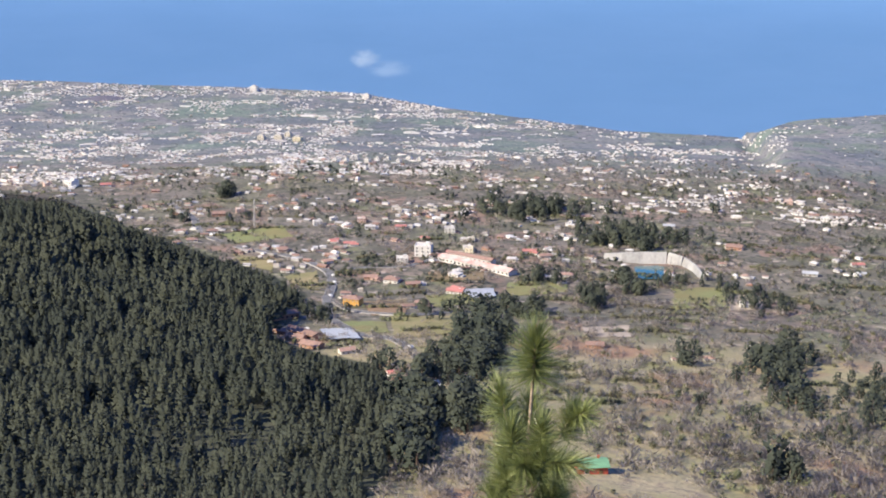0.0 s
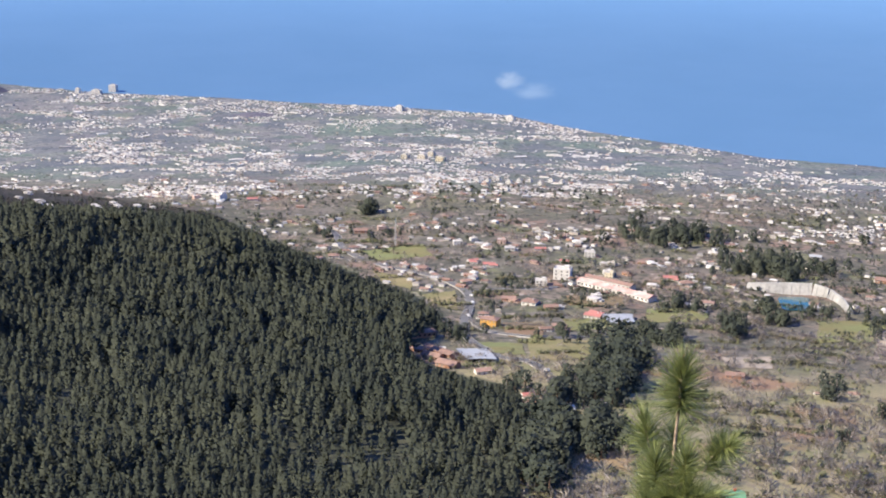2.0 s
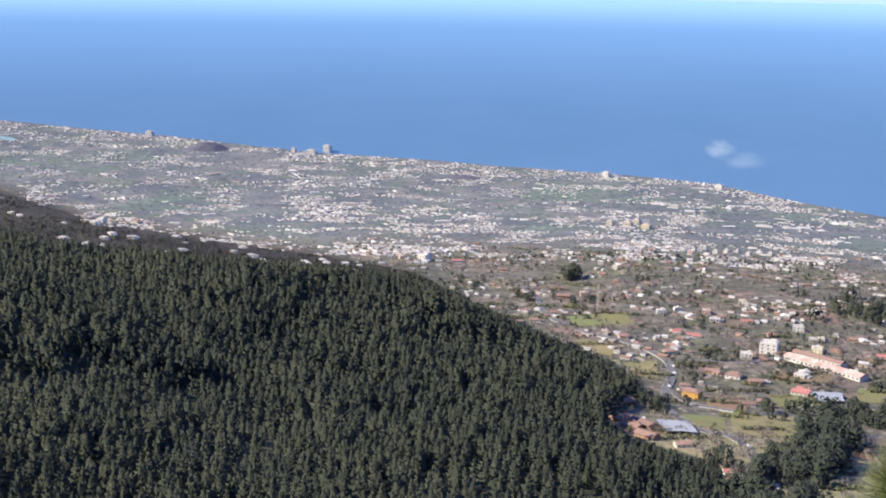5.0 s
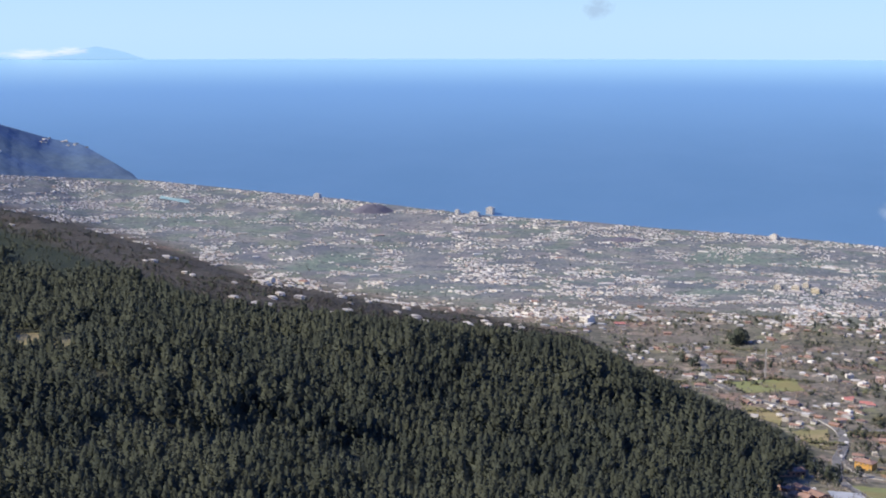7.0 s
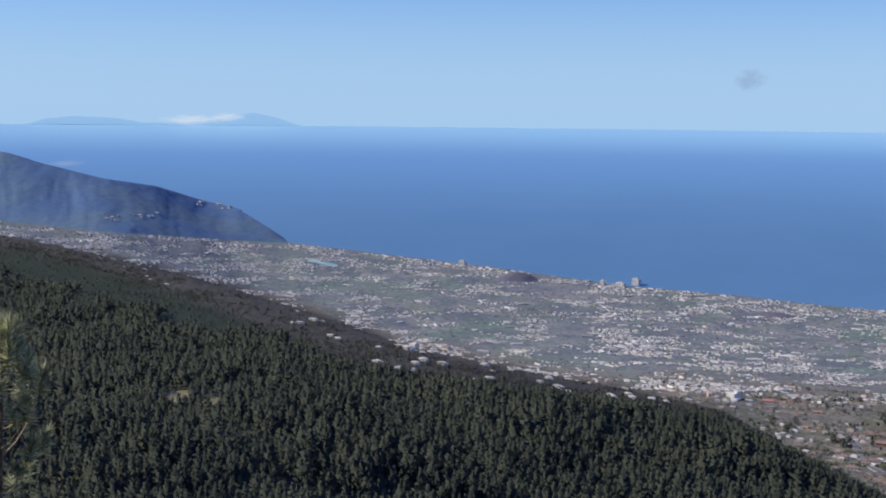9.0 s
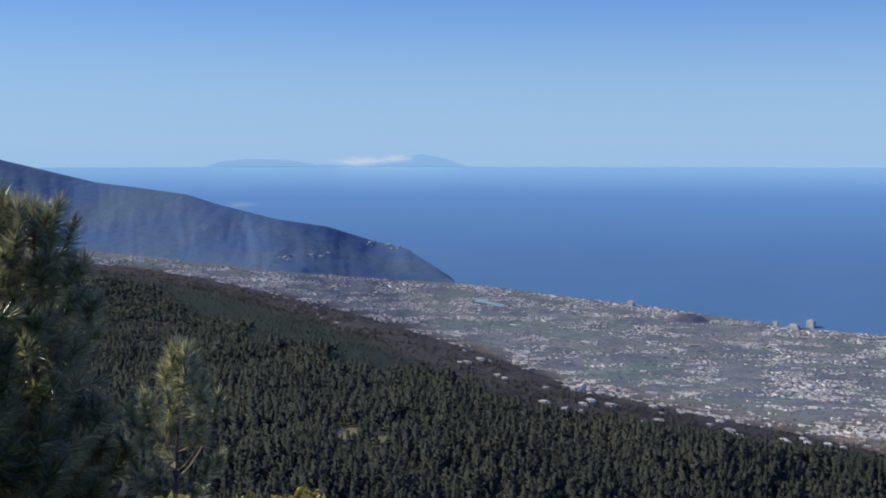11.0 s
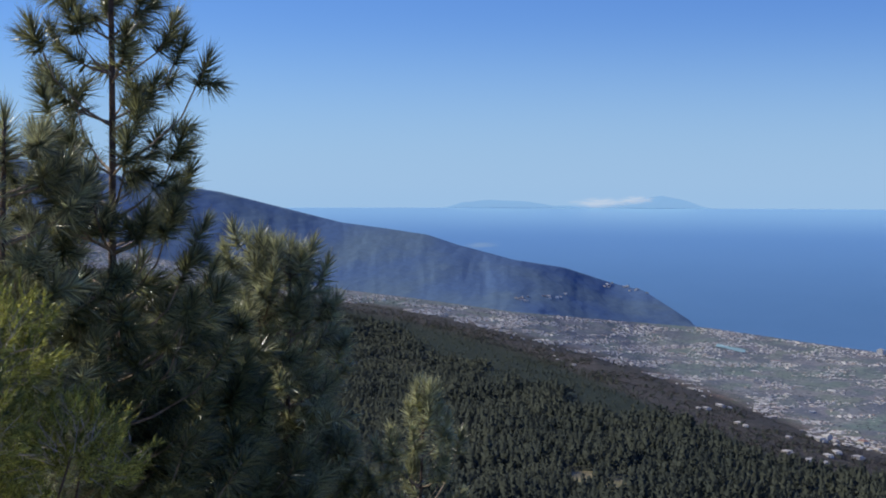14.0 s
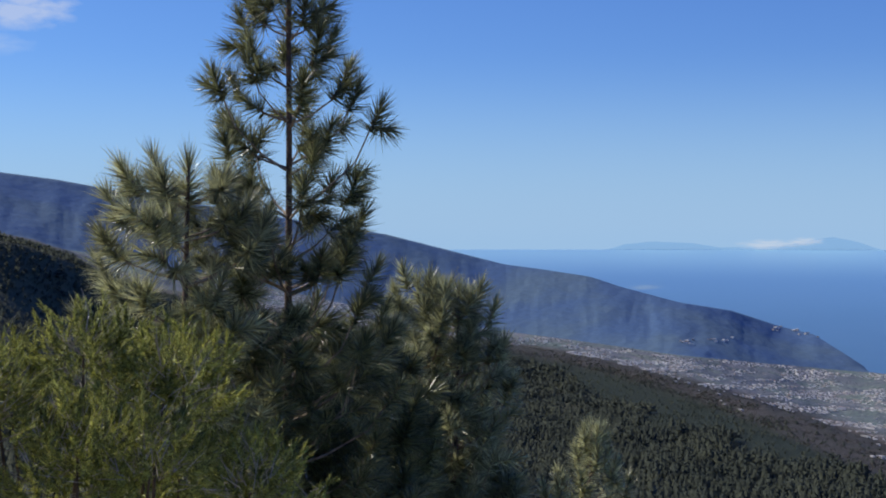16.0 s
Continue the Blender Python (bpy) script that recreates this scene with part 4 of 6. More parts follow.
# ---- houses ----
def window_set(parent, w, d, h, storeys, rnd):
    """Windows proud of the front and one side; the front faces -y."""
    sh = h / storeys
    pane = box(0, 0, 0, 1.1, 0.08, 1.2)
    frame_v = join(box(-0.62, 0, 0, 0.14, 0.12, 1.44), box(0.62, 0, 0, 0.14, 0.12, 1.44), box(0, 0, 0.66, 1.1, 0.12, 0.12), box(0, 0, -0.66, 1.1, 0.12, 0.12))
    for s in range(storeys):
        n = max(2, int(w / 3.2))
        for i in range(n):
            x = -w / 2 + w * (i + 0.5) / n
            if s == 0 and i == n // 2:
                door = part("door", box(x, -d / 2 - 0.03, 1.05, 1.0, 0.10, 2.1), M["wood_door"], parent, "brown wooden door")
                part("handle", box(x + 0.35, -d / 2 - 0.11, 1.0, 0.06, 0.06, 0.12), M["steel"], door)
                continue
            win = part("window", [tuple(Vector(p) + Vector((x, -d / 2 - 0.02, sh * s + sh * 0.55))) for p in frame_v[0]] and (
                [tuple(Vector(p) + Vector((x, -d / 2 - 0.02, sh * s + sh * 0.55))) for p in frame_v[0]], frame_v[1]), M["wall_white"], parent)
            part("pane", ([tuple(Vector(p) + Vector((x, -d / 2 - 0.02, sh * s + sh * 0.55))) for p in pane[0]], pane[1]), M["glass"], win)
        for i in range(1):
            y = -d / 8
            side = part("window", box(-w / 2 - 0.02, y, sh * s + sh * 0.55, 0.12, 1.1, 1.2), M["glass"], parent)


def house(kind, wall, roof, w, d, h, storeys, label, seed=0):
    """A house at the origin, front to -y, its walls going a little into the slope."""
    rnd = random.Random(seed)
    t = thing("house", (0, 0, 0), label, "house", "houses of the village")
    part("wall", join(box(0, 0, h / 2 - 1.2, w, d, h + 2.4)), M["wall_" + wall], t)
    o = 0.5
    if kind == "gable":
        rh = d * 0.24
        v = [(-w / 2 - o, -d / 2 - o, h), (w / 2 + o, -d / 2 - o, h), (w / 2 + o, d / 2 + o, h), (-w / 2 - o, d / 2 + o, h), (-w / 2 - o, 0, h + rh), (w / 2 + o, 0, h + rh)]
        low = [(x, y, z - 0.25) for x, y, z in v]
        f = [(0, 1, 5, 4), (2, 3, 4, 5), (7, 6, 10, 11), (9, 8, 11, 10), (0, 6, 7, 1), (2, 8, 9, 3), (1, 7, 11, 5), (5, 11, 8, 2), (0, 4, 10, 6), (4, 3, 9, 10)]
        rf = part("roof", (v + low, f), M[roof], t, "tiled pitched roof")
        part("gable", ([(-w / 2 + .01, -d / 2, h), (-w / 2 + .01, d / 2, h), (-w / 2 + .01, 0, h + rh * 0.92), (w / 2 - .01, -d / 2, h), (w / 2 - .01, d / 2, h), (w / 2 - .01, 0, h + rh * 0.92)],
                       [(0, 2, 1), (3, 4, 5), (0, 3, 5, 2), (1, 2, 5, 4)]), M["wall_" + wall], t)
        part("chimney", box(w * 0.25, d * 0.1, h + rh * 1.05, 0.6, 0.6, 1.3), M["wall_" + wall], rf)
    elif kind == "hip":
        rh = d * 0.25
        v = [(-w / 2 - o, -d / 2 - o, h), (w / 2 + o, -d / 2 - o, h), (w / 2 + o, d / 2 + o, h), (-w / 2 - o, d / 2 + o, h), (-w / 2 + d / 2, 0, h + rh), (w / 2 - d / 2, 0, h + rh)]
        if w <= d:
            v[4], v[5] = (-0.3, 0, h + rh), (0.3, 0, h + rh)
        low = [(x, y, h - 0.25) for x, y, z in v[:4]]
        f = [(0, 1, 5, 4), (1, 2, 5), (2, 3, 4, 5), (3, 0, 4), (0, 6, 7, 1), (1, 7, 8, 2), (2, 8, 9, 3), (3, 9, 6, 0), (9, 8, 7, 6)]
        rf = part("roof", (v + low, f), M[roof], t, "tiled hipped roof")
        part("chimney", box(w * 0.2, 0.3, h + rh, 0.6, 0.6, 1.3), M["wall_" + wall], rf)
    else:
        rf = part("roof", box(0, 0, h + 0.08, w - 0.5, d - 0.5, 0.16), M[roof], t, "flat roof terrace")
        th = 0.25
        part("parapet", join(box(0, -d / 2 + th / 2, h + 0.4, w, th, 0.8), box(0, d / 2 - th / 2, h + 0.4, w, th, 0.8),
                             box(-w / 2 + th / 2, 0, h + 0.4, th, d - 2 * th, 0.8), box(w / 2 - th / 2, 0, h + 0.4, th, d - 2 * th, 0.8)), M["wall_" + wall], t)
        part("stair_hut", box(w * 0.22, d * 0.15, h + 1.2, w * 0.3, d * 0.35, 2.3), M["wall_" + wall], rf)
    window_set(t, w, d, h, storeys, rnd)
    return t


def small_house(wall, roof, w, d, h, label, flat=False):
    """A small house or shed further off: walls, roof, door and two windows."""
    t = thing("house", (0, 0, 0), label, "house", "houses of the village")
    part("wall", join(box(0, 0, h / 2 - 1.2, w, d, h + 2.4), box(w * 0.62, d * 0.1, h * 0.3 - 1.2, w * 0.4, d * 0.7, h * 0.6 + 2.4)), M["wall_" + wall], t)
    o, rh = 0.35, d * (0.03 if flat else 0.2)
    v = [(-w / 2 - o, -d / 2 - o, h), (w / 2 + o, -d / 2 - o, h), (w / 2 + o, d / 2 + o, h), (-w / 2 - o, d / 2 + o, h), (-w / 2 - o, 0, h + rh), (w / 2 + o, 0, h + rh)]
    low = [(x, y, z - 0.2) for x, y, z in v]
    f = [(0, 1, 5, 4), (2, 3, 4, 5), (7, 6, 10, 11), (9, 8, 11, 10), (0, 6, 7, 1), (2, 8, 9, 3), (1, 7, 11, 5), (5, 11, 8, 2), (0, 4, 10, 6), (4, 3, 9, 10)]
    part("roof", (v + low, f), M[roof], t)
    part("lean_to_roof", box(w * 0.64, d * 0.1, h * 0.6 + 0.06, w * 0.42, d * 0.76, 0.14), M[roof], t)
    part("door", box(0, -d / 2 - 0.03, 1.0, 1.0, 0.1, 2.0), M["wood_door"], t)
    for x in (-w * 0.3, w * 0.3):
        part("window", box(x, -d / 2 - 0.02, h * 0.55, 1.1, 0.1, 1.1), M["glass"], t)
    return t


PROTO = {}


def proto_houses():
    spec = [("wf", "flat", "white", "flat_roof", 10, 8, 5.6, 2, "white rendered two-storey house with a flat roof terrace"),
            ("wt", "hip", "white", "tiles", 12, 8, 3.6, 1, "low white house with a clay tiled hipped roof"),
            ("wg", "gable", "white", "tiles", 11, 7, 3.4, 1, "white cottage with a clay tiled pitched roof"),
            ("cf", "flat", "cream", "flat_roof", 9, 8, 6.0, 2, "cream rendered two-storey house with a flat roof"),
            ("pf", "flat", "pink", "flat_roof", 10, 8, 5.6, 2, "pink rendered two-storey house with a flat roof"),
            ("tt", "gable", "terracotta", "tiles", 13, 8, 3.6, 1, "terracotta coloured house with a clay tiled roof"),
            ("gs", "gable", "grey", "sheet_roof", 12, 7, 3.0, 1, "grey block shed with a sheet metal roof"),
            ("rr", "gable", "white", "red_roof", 14, 8, 3.6, 1, "white house with a bright red painted roof"),
            ("yf", "flat", "yellow", "flat_roof", 9, 9, 6.2, 2, "pale yellow two-storey house with a flat roof"),
            ("bk", "flat", "white", "flat_roof", 12, 10, 8.8, 3, "white three-storey apartment house with a flat roof"),
            ("ot", "hip", "orange", "tiles", 15, 10, 8.0, 2, "bright orange two-storey building with tiled roof by the road"),
            ("gr", "gable", "red", "green_roof", 8, 6, 3.2, 1, "small red house with a green roof on the slope")]
    for i, (key, kind, wall, roof, w, d, h, st, label) in enumerate(spec):
        PROTO[key] = [house(kind, wall, roof, w, d, h, st, label, i), False]


proto_houses()
for key_, row_ in dict(sw=("white", "tiles", 9, 6, 2.8, "small white house with a clay tiled roof"), sf=("white", "flat_roof", 8, 6, 3.2, "small white flat-roofed house", True),
                       sg=("grey", "sheet_roof", 9, 5, 2.4, "low grey shed with a sheet roof"), sp=("pink", "tiles", 8, 6, 2.9, "small pink house with a clay tiled roof"),
                       st=("terracotta", "tiles", 9, 6, 2.8, "small reddish house with a clay tiled roof"), sc=("cream", "flat_roof", 8, 7, 3.4, "small cream flat-roofed house", True)).items():
    PROTO[key_] = [small_house(*row_), False]


def put_house(key, az, dip, size=1.0, turn=None, rnd=random.Random(5)):
    p = spot(az, dip)
    ob, used = PROTO[key]
    m = pose(p.x, p.y, p.z, 0, 0, az + (rnd.uniform(-45, 8) if turn is None else turn)) @ Matrix.Diagonal((size, size, size * 0.85, 1))
    t = copy_thing(ob, Matrix()) if used else ob
    PROTO[key][1] = True
    t.matrix_basis = m
    return t


# the village by the road: kind, bearing, dip, size, turn
VILLAGE_A = [("ot", 3.86, -17.58, 1.0, -25), ("wt", 4.18, -17.14, .8, 0), ("wg", 4.34, -17.29, .6, 40), ("cf", 3.52, -17.00, .5, 10),
             ("tt", 7.04, -18.73, 1.0, -30), ("tt", 6.44, -19.03, 1.1, -30), ("tt", 5.74, -19.39, 1.2, -35), ("wf", 6.00, -18.71, .55, 0),
             ("wg", 4.16, -19.63, 1.0, 20), ("rr", 1.95, -20.59, .8, 20), ("wg", 4.99, -20.75, .8, 0), ("wg", -1.70, -22.48, .7, 30),
             ("wg", -0.58, -22.50, .5, -30), ("gr", -7.15, -24.45, 1.6, 15), ("pf", 7.80, -15.10, .8, 0), ("wt", 6.96, -15.21, 1.0, 10),
             ("wt", 9.99, -14.36, 1.0, 0), ("wg", 11.39, -14.31, 1.0, 20)]
VILLAGE_B = [("wt", 10.88, -14.71, 1.0, 0), ("wg", 11.56, -14.78, .8, 30), ("tt", 9.69, -13.65, 1.2, 0), ("pf", 8.76, -13.53, 1.0, 10),
             ("wf", 15.82, -12.18, 1.7, -50), ("wf", 16.15, -12.40, .9, 0), ("pf", 16.78, -12.13, 1.0, 20), ("yf", 17.92, -12.25, .9, 0),
             ("rr", 14.40, -12.24, 1.0, 0), ("tt", 12.34, -12.56, .8, 0), ("wf", 17.32, -12.10, .8, 0), ("bk", 0.70, -15.45, 1.45, -10),
             ("wf", 3.13, -14.29, .7, 0), ("wf", 5.40, -14.13, 1.0, 10), ("cf", 1.96, -13.54, 1.0, 0), ("pf", 3.46, -14.02, 1.0, 0),
             ("wf", 4.70, -13.96, .8, 20), ("rr", 3.99, -15.01, .9, 0)]
VILLAGE_C = [("rr", 4.71, -14.86, .8, 30), ("rr", 1.73, -14.29, .9, 0), ("wt", 0.76, -17.59, 1.0, 0), ("wt", 4.95, -15.78, 1.0, 20),
             ("tt", 3.07, -16.47, 1.0, 0), ("wt", 2.11, -16.62, 1.2, -20), ("tt", 1.17, -16.77, 1.0, 10), ("wf", 1.65, -15.77, 1.2, 0),
             ("wf", -0.45, -14.47, 1.2, 0), ("cf", -1.41, -14.85, .9, 0), ("wf", -1.27, -15.21, .9, 15), ("wf", -0.83, -16.26, .9, 20),
             ("rr", -0.74, -17.09, 1.1, -20), ("wg", -2.24, -13.37, 1.0, 0), ("rr", -4.01, -15.28, 1.0, 0), ("wt", -4.72, -15.47, 1.1, 20),
             ("wt", -5.70, -16.24, 1.0, 0), ("wf", -1.07, -13.64, 1.0, 0)]
VILLAGE_D = [("wg", -5.60, -13.53, 1.0, 0), ("wt", -6.45, -13.72, 1.0, 0), ("gs", -10.07, -13.95, 1.1, 0), ("wf", -13.54, -17.12, .9, 10),
             ("gs", -16.18, -15.56, 1.2, 0), ("rr", -18.09, -15.01, .9, 20), ("gs", -18.28, -15.34, .8, 0), ("wg", -12.45, -15.41, .8, 0),
             ("tt", -7.08, -19.20, 1.0, 0), ("wg", -12.16, -19.43, .7, 0), ("wg", -10.68, -19.54, .5, 20), ("wf", -16.60, -13.29, 1.1, 0),
             ("wf", -17.02, -13.42, .9, 10), ("wg", -16.12, -13.14, 1.1, 0), ("pf", -15.03, -12.68, 1.1, 0), ("wf", -2.85, -16.03, .8, 0),
             ("tt", -12.93, -14.71, 1.3, -10), ("wt", 0.19, -15.52, 1.0, 0)]
VILLAGE_E = [("sc", 4.45, -14.14, 0.90), ("sw", 4.83, -14.18, 0.60), ("sf", 3.08, -14.32, 1.10), ("cf", 1.83, -13.64, 0.75), ("sp", 3.46, -13.95, 0.80), ("sp", 0.83, -13.70, 0.80), ("st", 0.46, -13.82, 0.60), ("sf", -0.84, -13.69, 0.90), ("sw", -1.42, -13.58, 0.60), ("rr", 4.66, -14.91, 0.50), ("rr", 3.79, -15.04, 0.50), ("sp", 1.96, -14.85, 0.80), ("rr", 0.62, -14.77, 0.60), ("sp", -0.63, -14.47, 0.80), ("sf", -1.11, -14.80, 0.80), ("yf", -1.37, -15.31, 0.75), ("st", -2.12, -15.17, 0.80), ("rr", -0.57, -15.39, 0.65), ("rr", -4.21, -15.32, 0.55)]
VILLAGE_F = [("sf", -4.65, -15.50, 0.80), ("sc", -3.22, -15.64, 0.90), ("st", 5.18, -15.97, 0.90), ("sw", 4.17, -15.72, 0.70), ("sf", 1.65, -15.70, 0.60), ("st", 0.89, -15.80, 0.70), ("st", 2.03, -16.55, 1.00), ("sp", 2.84, -16.53, 0.80), ("sf", 0.89, -16.74, 0.80), ("sf", -0.73, -16.36, 1.10), ("rr", -0.89, -16.99, 0.80), ("sw", 1.39, -17.72, 0.90), ("sp", 0.63, -17.71, 0.80), ("sc", -4.83, -16.37, 0.80), ("sf", -5.44, -16.57, 0.70), ("sp", 6.42, -13.24, 0.70), ("sw", 5.93, -12.96, 0.70), ("st", 7.70, -15.10, 0.90), ("sp", 6.96, -15.24, 0.80)]
for row_ in VILLAGE_E + VILLAGE_F:
    put_house(*row_)
for row_ in VILLAGE_A + VILLAGE_B + VILLAGE_C + VILLAGE_D:
    put_house(row_[0], row_[1], row_[2], row_[3] * 0.78, row_[4])


def more_houses():
    """Lone houses along the lanes further down."""
    rnd = random.Random(31)
    made = 0
    taken = []
    while made < 175:
        a, d = rnd.uniform(-18.5, 19), rnd.uniform(-16.2, -11.3)
        if wooded(a, d - 0.1) or d > -11.3:
            continue
        p = spot(a, d)
        if lump(p.x, p.y, 1 / 80.0, 3) < 0.08 - 0.3 * ease(d, -13, -11.5):
            continue
        if a < -5 and rnd.random() < (0.8 if d < -13 else 0.5):
            continue
        if any((p - q).length < 7.5 for q in taken):
            continue
        taken.append(p)
        put_house(rnd.choice(["sw", "sf", "sg", "sp", "st", "sc", "sw", "st", "sg", "sp", "sw"]), a, d, rnd.uniform(0.42, 0.82), rnd=rnd)
        made += 1


more_houses()


def edge_houses():
    """White houses scattered where the wood gives way to scrub."""
    rnd = random.Random(37)
    put_house("wf", 29.64, -10.42, 1.15, -45)
    put_house("wt", 28.2, -10.5, 1.15, -50)
    for key, az, dip, size in (("sf", 29.95, -10.5, 1.0), ("sf", 29.3, -10.5, 0.8), ("sf", 28.9, -10.62, 0.8), ("sc", 30.3, -10.4, 0.7), ("sf", 27.6, -10.75, 0.8)):
        put_house(key, az, dip, size * 1.15, -50)
    put_house("gs", 31.9, -13.25, 0.8, 0)
    for k in range(54):
        a = rnd.gauss((19.5, 23.0, 26.5, 30.5, 34.0, 41.0)[k % 6], 0.8)
        top = float(np.interp(a, *WOOD_TOP))
        put_house(rnd.choice(["sf", "sf", "sc", "sf"]), a, top - scrub_belt(a) * (1.0 * rnd.random() ** 1.4), rnd.uniform(0.4, 0.85) * (0.8 if a > 36 else 1), rnd.uniform(-78, -25))


edge_houses()


# ---- the towns of the valley and the shore, too far to tell one house from the next ----
def build_town():
    rnd = random.Random(41)
    vs, fs, rv, rf = [], [], [], []

    def block(p, w, d, h, turn):
        c, s = math.cos(turn), math.sin(turn)
        k = len(vs)
        for z in (-1.5, h):
            for x, y in ((-w / 2, -d / 2), (w / 2, -d / 2), (w / 2, d / 2), (-w / 2, d / 2)):
                vs.append((p.x + x * c - y * s, p.y + x * s + y * c, p.z + z))
        fs.extend([(k, k + 1, k + 5, k + 4), (k + 1, k + 2, k + 6, k + 5), (k + 2, k + 3, k + 7, k + 6), (k + 3, k, k + 4, k + 7)])
        k = len(rv)
        o = 0.2
        pitched = rnd.random() < 0.35
        for x, y in ((-w / 2 - o, -d / 2 - o), (w / 2 + o, -d / 2 - o), (w / 2 + o, d / 2 + o), (-w / 2 - o, d / 2 + o)):
            rv.append((p.x + x * c - y * s, p.y + x * s + y * c, p.z + h))
        e = 0.3 * w if pitched else 0.0
        rise = 0.25 * d if pitched else 0.05
        for x in (-w / 2 + e, w / 2 - e):
            rv.append((p.x + x * c, p.y + x * s, p.z + h + rise))
        rf.extend([(k, k + 1, k + 5, k + 4), (k + 1, k + 2, k + 5), (k + 2, k + 3, k + 4, k + 5), (k + 3, k, k + 4)])

    n, cells = 0, set()
    for _ in range(150000):
        if n >= 15500:
            break
        a = rnd.uniform(-19.5, 62)
        top = float(np.interp(a, *WOOD_TOP))
        hilly = a > 34.92 or a < -12.84
        shore = float(np.interp(a, *(RIDGE_FOOT if a > 34.92 else COAST if not hilly else HEAD_FOOT)))
        lo = max(top + 0.02, -13.4 if a < -2 else -12.0)
        if shore - lo < 0.05:
            continue
        u = rnd.random()
        d = lo + (shore - 0.03 - lo) * u
        p = spot(a, d)
        streak = noise.fractal(Vector((a * 0.55, d * 5.0, 8.0)), 1.0, 2.0, 3)
        dens = 0.04 + 0.10 * ease(a, 6, 14) + 0.9 * lump(p.x, p.y, 1 / 150.0, 3) + 2.1 * streak
        if a < 15:
            dens += (0.5 - 0.3 * ease(-a, 2, 6)) * math.exp(-((d - (-11.1 + 0.15 * min(0.0, a + 4))) / 0.33) ** 2)
        if shore - d < 0.45 and not hilly and a > -2:
            dens += 0.5
        dens *= 0.5 + 0.5 * ease(d, -12, -11.2) if a > -4 else 0.75
        if a < -5 and d > -10.6 and not hilly:
            dens *= 0.45
        dens *= (1 - 0.5 * ease(a, 36, 40)) * (0.4 + 0.6 * ease(a, -6, 6)) * (1 - 0.5 * ease(a, 38, 44) * ease(d, shore - 0.7, shore - 0.1))
        if a < -4 and d < -11.3:
            dens *= 0.25
        # open fields and ravines between the quarters
        field = noise.fractal(Vector((a * 0.16 + d * 0.35, d * 1.9, 31.0)), 1.0, 2.0, 2)
        if not hilly and shore - d > 0.3:
            dens *= 0.22 + 1.15 * ease(field, -0.28, 0.22)
        if rnd.random() > dens:
            continue
        cell = (int(a / 0.11), int(d / 0.042))
        if cell in cells:
            continue
        cells.add(cell)
        big = rnd.random() < 0.08
        w = rnd.uniform(1.5, 4.6) * (2.6 if big else 1) * (1.0 if a < 16 else 1.25)
        low, high = (-42, 4) if a < 14 else (-72, -18)
        block(p, w, rnd.uniform(1.8, 3.2), rnd.uniform(0.7, 1.35) * (1.9 if big and rnd.random() < 0.4 else 1), radians(a + rnd.uniform(low, high)))
        n += 1
    # small houses in clusters between the village and the town
    n = 0
    while n < 330:
        a, d = rnd.uniform(-18.5, 19), rnd.uniform(-16.0, -11.6)
        if wooded(a, d - 0.1) or (a < -6 and d < -13.3 and rnd.random() < 0.75):
            continue
        p = spot(a, d)
        if lump(p.x, p.y, 1 / 80.0, 3) < 0.10 - 0.2 * ease(d, -13, -11.5):
            continue
        block(p, rnd.uniform(2.8, 6.5), rnd.uniform(2.8, 4.5), rnd.uniform(1.3, 2.4), radians(a + rnd.uniform(-42, 4)))
        n += 1
    # long white sheds and greenhouses
    for _ in range(70):
        a = rnd.uniform(-4, 34)
        shore = float(np.interp(a, *COAST))
        lo = max(float(np.interp(a, *WOOD_TOP)) + 0.05, -10.6)
        p = spot(a, lo + (shore - 0.1 - lo) * rnd.random())
        block(p, rnd.uniform(9, 24), rnd.uniform(4, 9), rnd.uniform(1.2, 1.9), radians(a + rnd.uniform(-20, 20)))
    # houses on the headland and on the mountain's lower slopes
    for k in range(105):
        a = rnd.uniform(-19.5, -13.0) if k % 2 else rnd.uniform(-15.2, -12.9)
        d0, d1 = float(np.interp(a, *HEAD_FOOT)), float(np.interp(a, *HEAD_TOP))
        p = spot(a, d0 + (d1 - d0) * ((0.45 if a < -15 else 0.15) + (0.55 if a < -15 else 0.8) * rnd.random() ** 0.6))
        block(p, rnd.uniform(1.5, 4.2), rnd.uniform(1.6, 2.8), rnd.uniform(0.7, 1.3), radians(a + rnd.uniform(-42, 4)))
    for c_az, c_dip, n_, s_ in ((42.5, -4.88, 9, 0.14), (41.0, -4.78, 7, 0.3), (38.3, -4.24, 8, 0.3), (37.5, -4.4, 4, 0.2)):
        for _ in range(n_):
            a = c_az + rnd.gauss(0, 1) * s_
            p = spot(a, c_dip + rnd.gauss(0, 0.06))
            block(p, rnd.uniform(4, 9), rnd.uniform(4, 6), rnd.uniform(1.6, 3), radians(a + rnd.uniform(-42, 4)))
    town = tagged(mesh_object("far_town", vs, fs, M["town"]), "white and ochre houses of the valley and coast towns", "town", kind="stuff")
    tagged(mesh_object("far_town_roofs", rv, rf, M["town_roof"]), "flat and tiled roofs of the far town houses", "roofs", kind="stuff")


build_town()


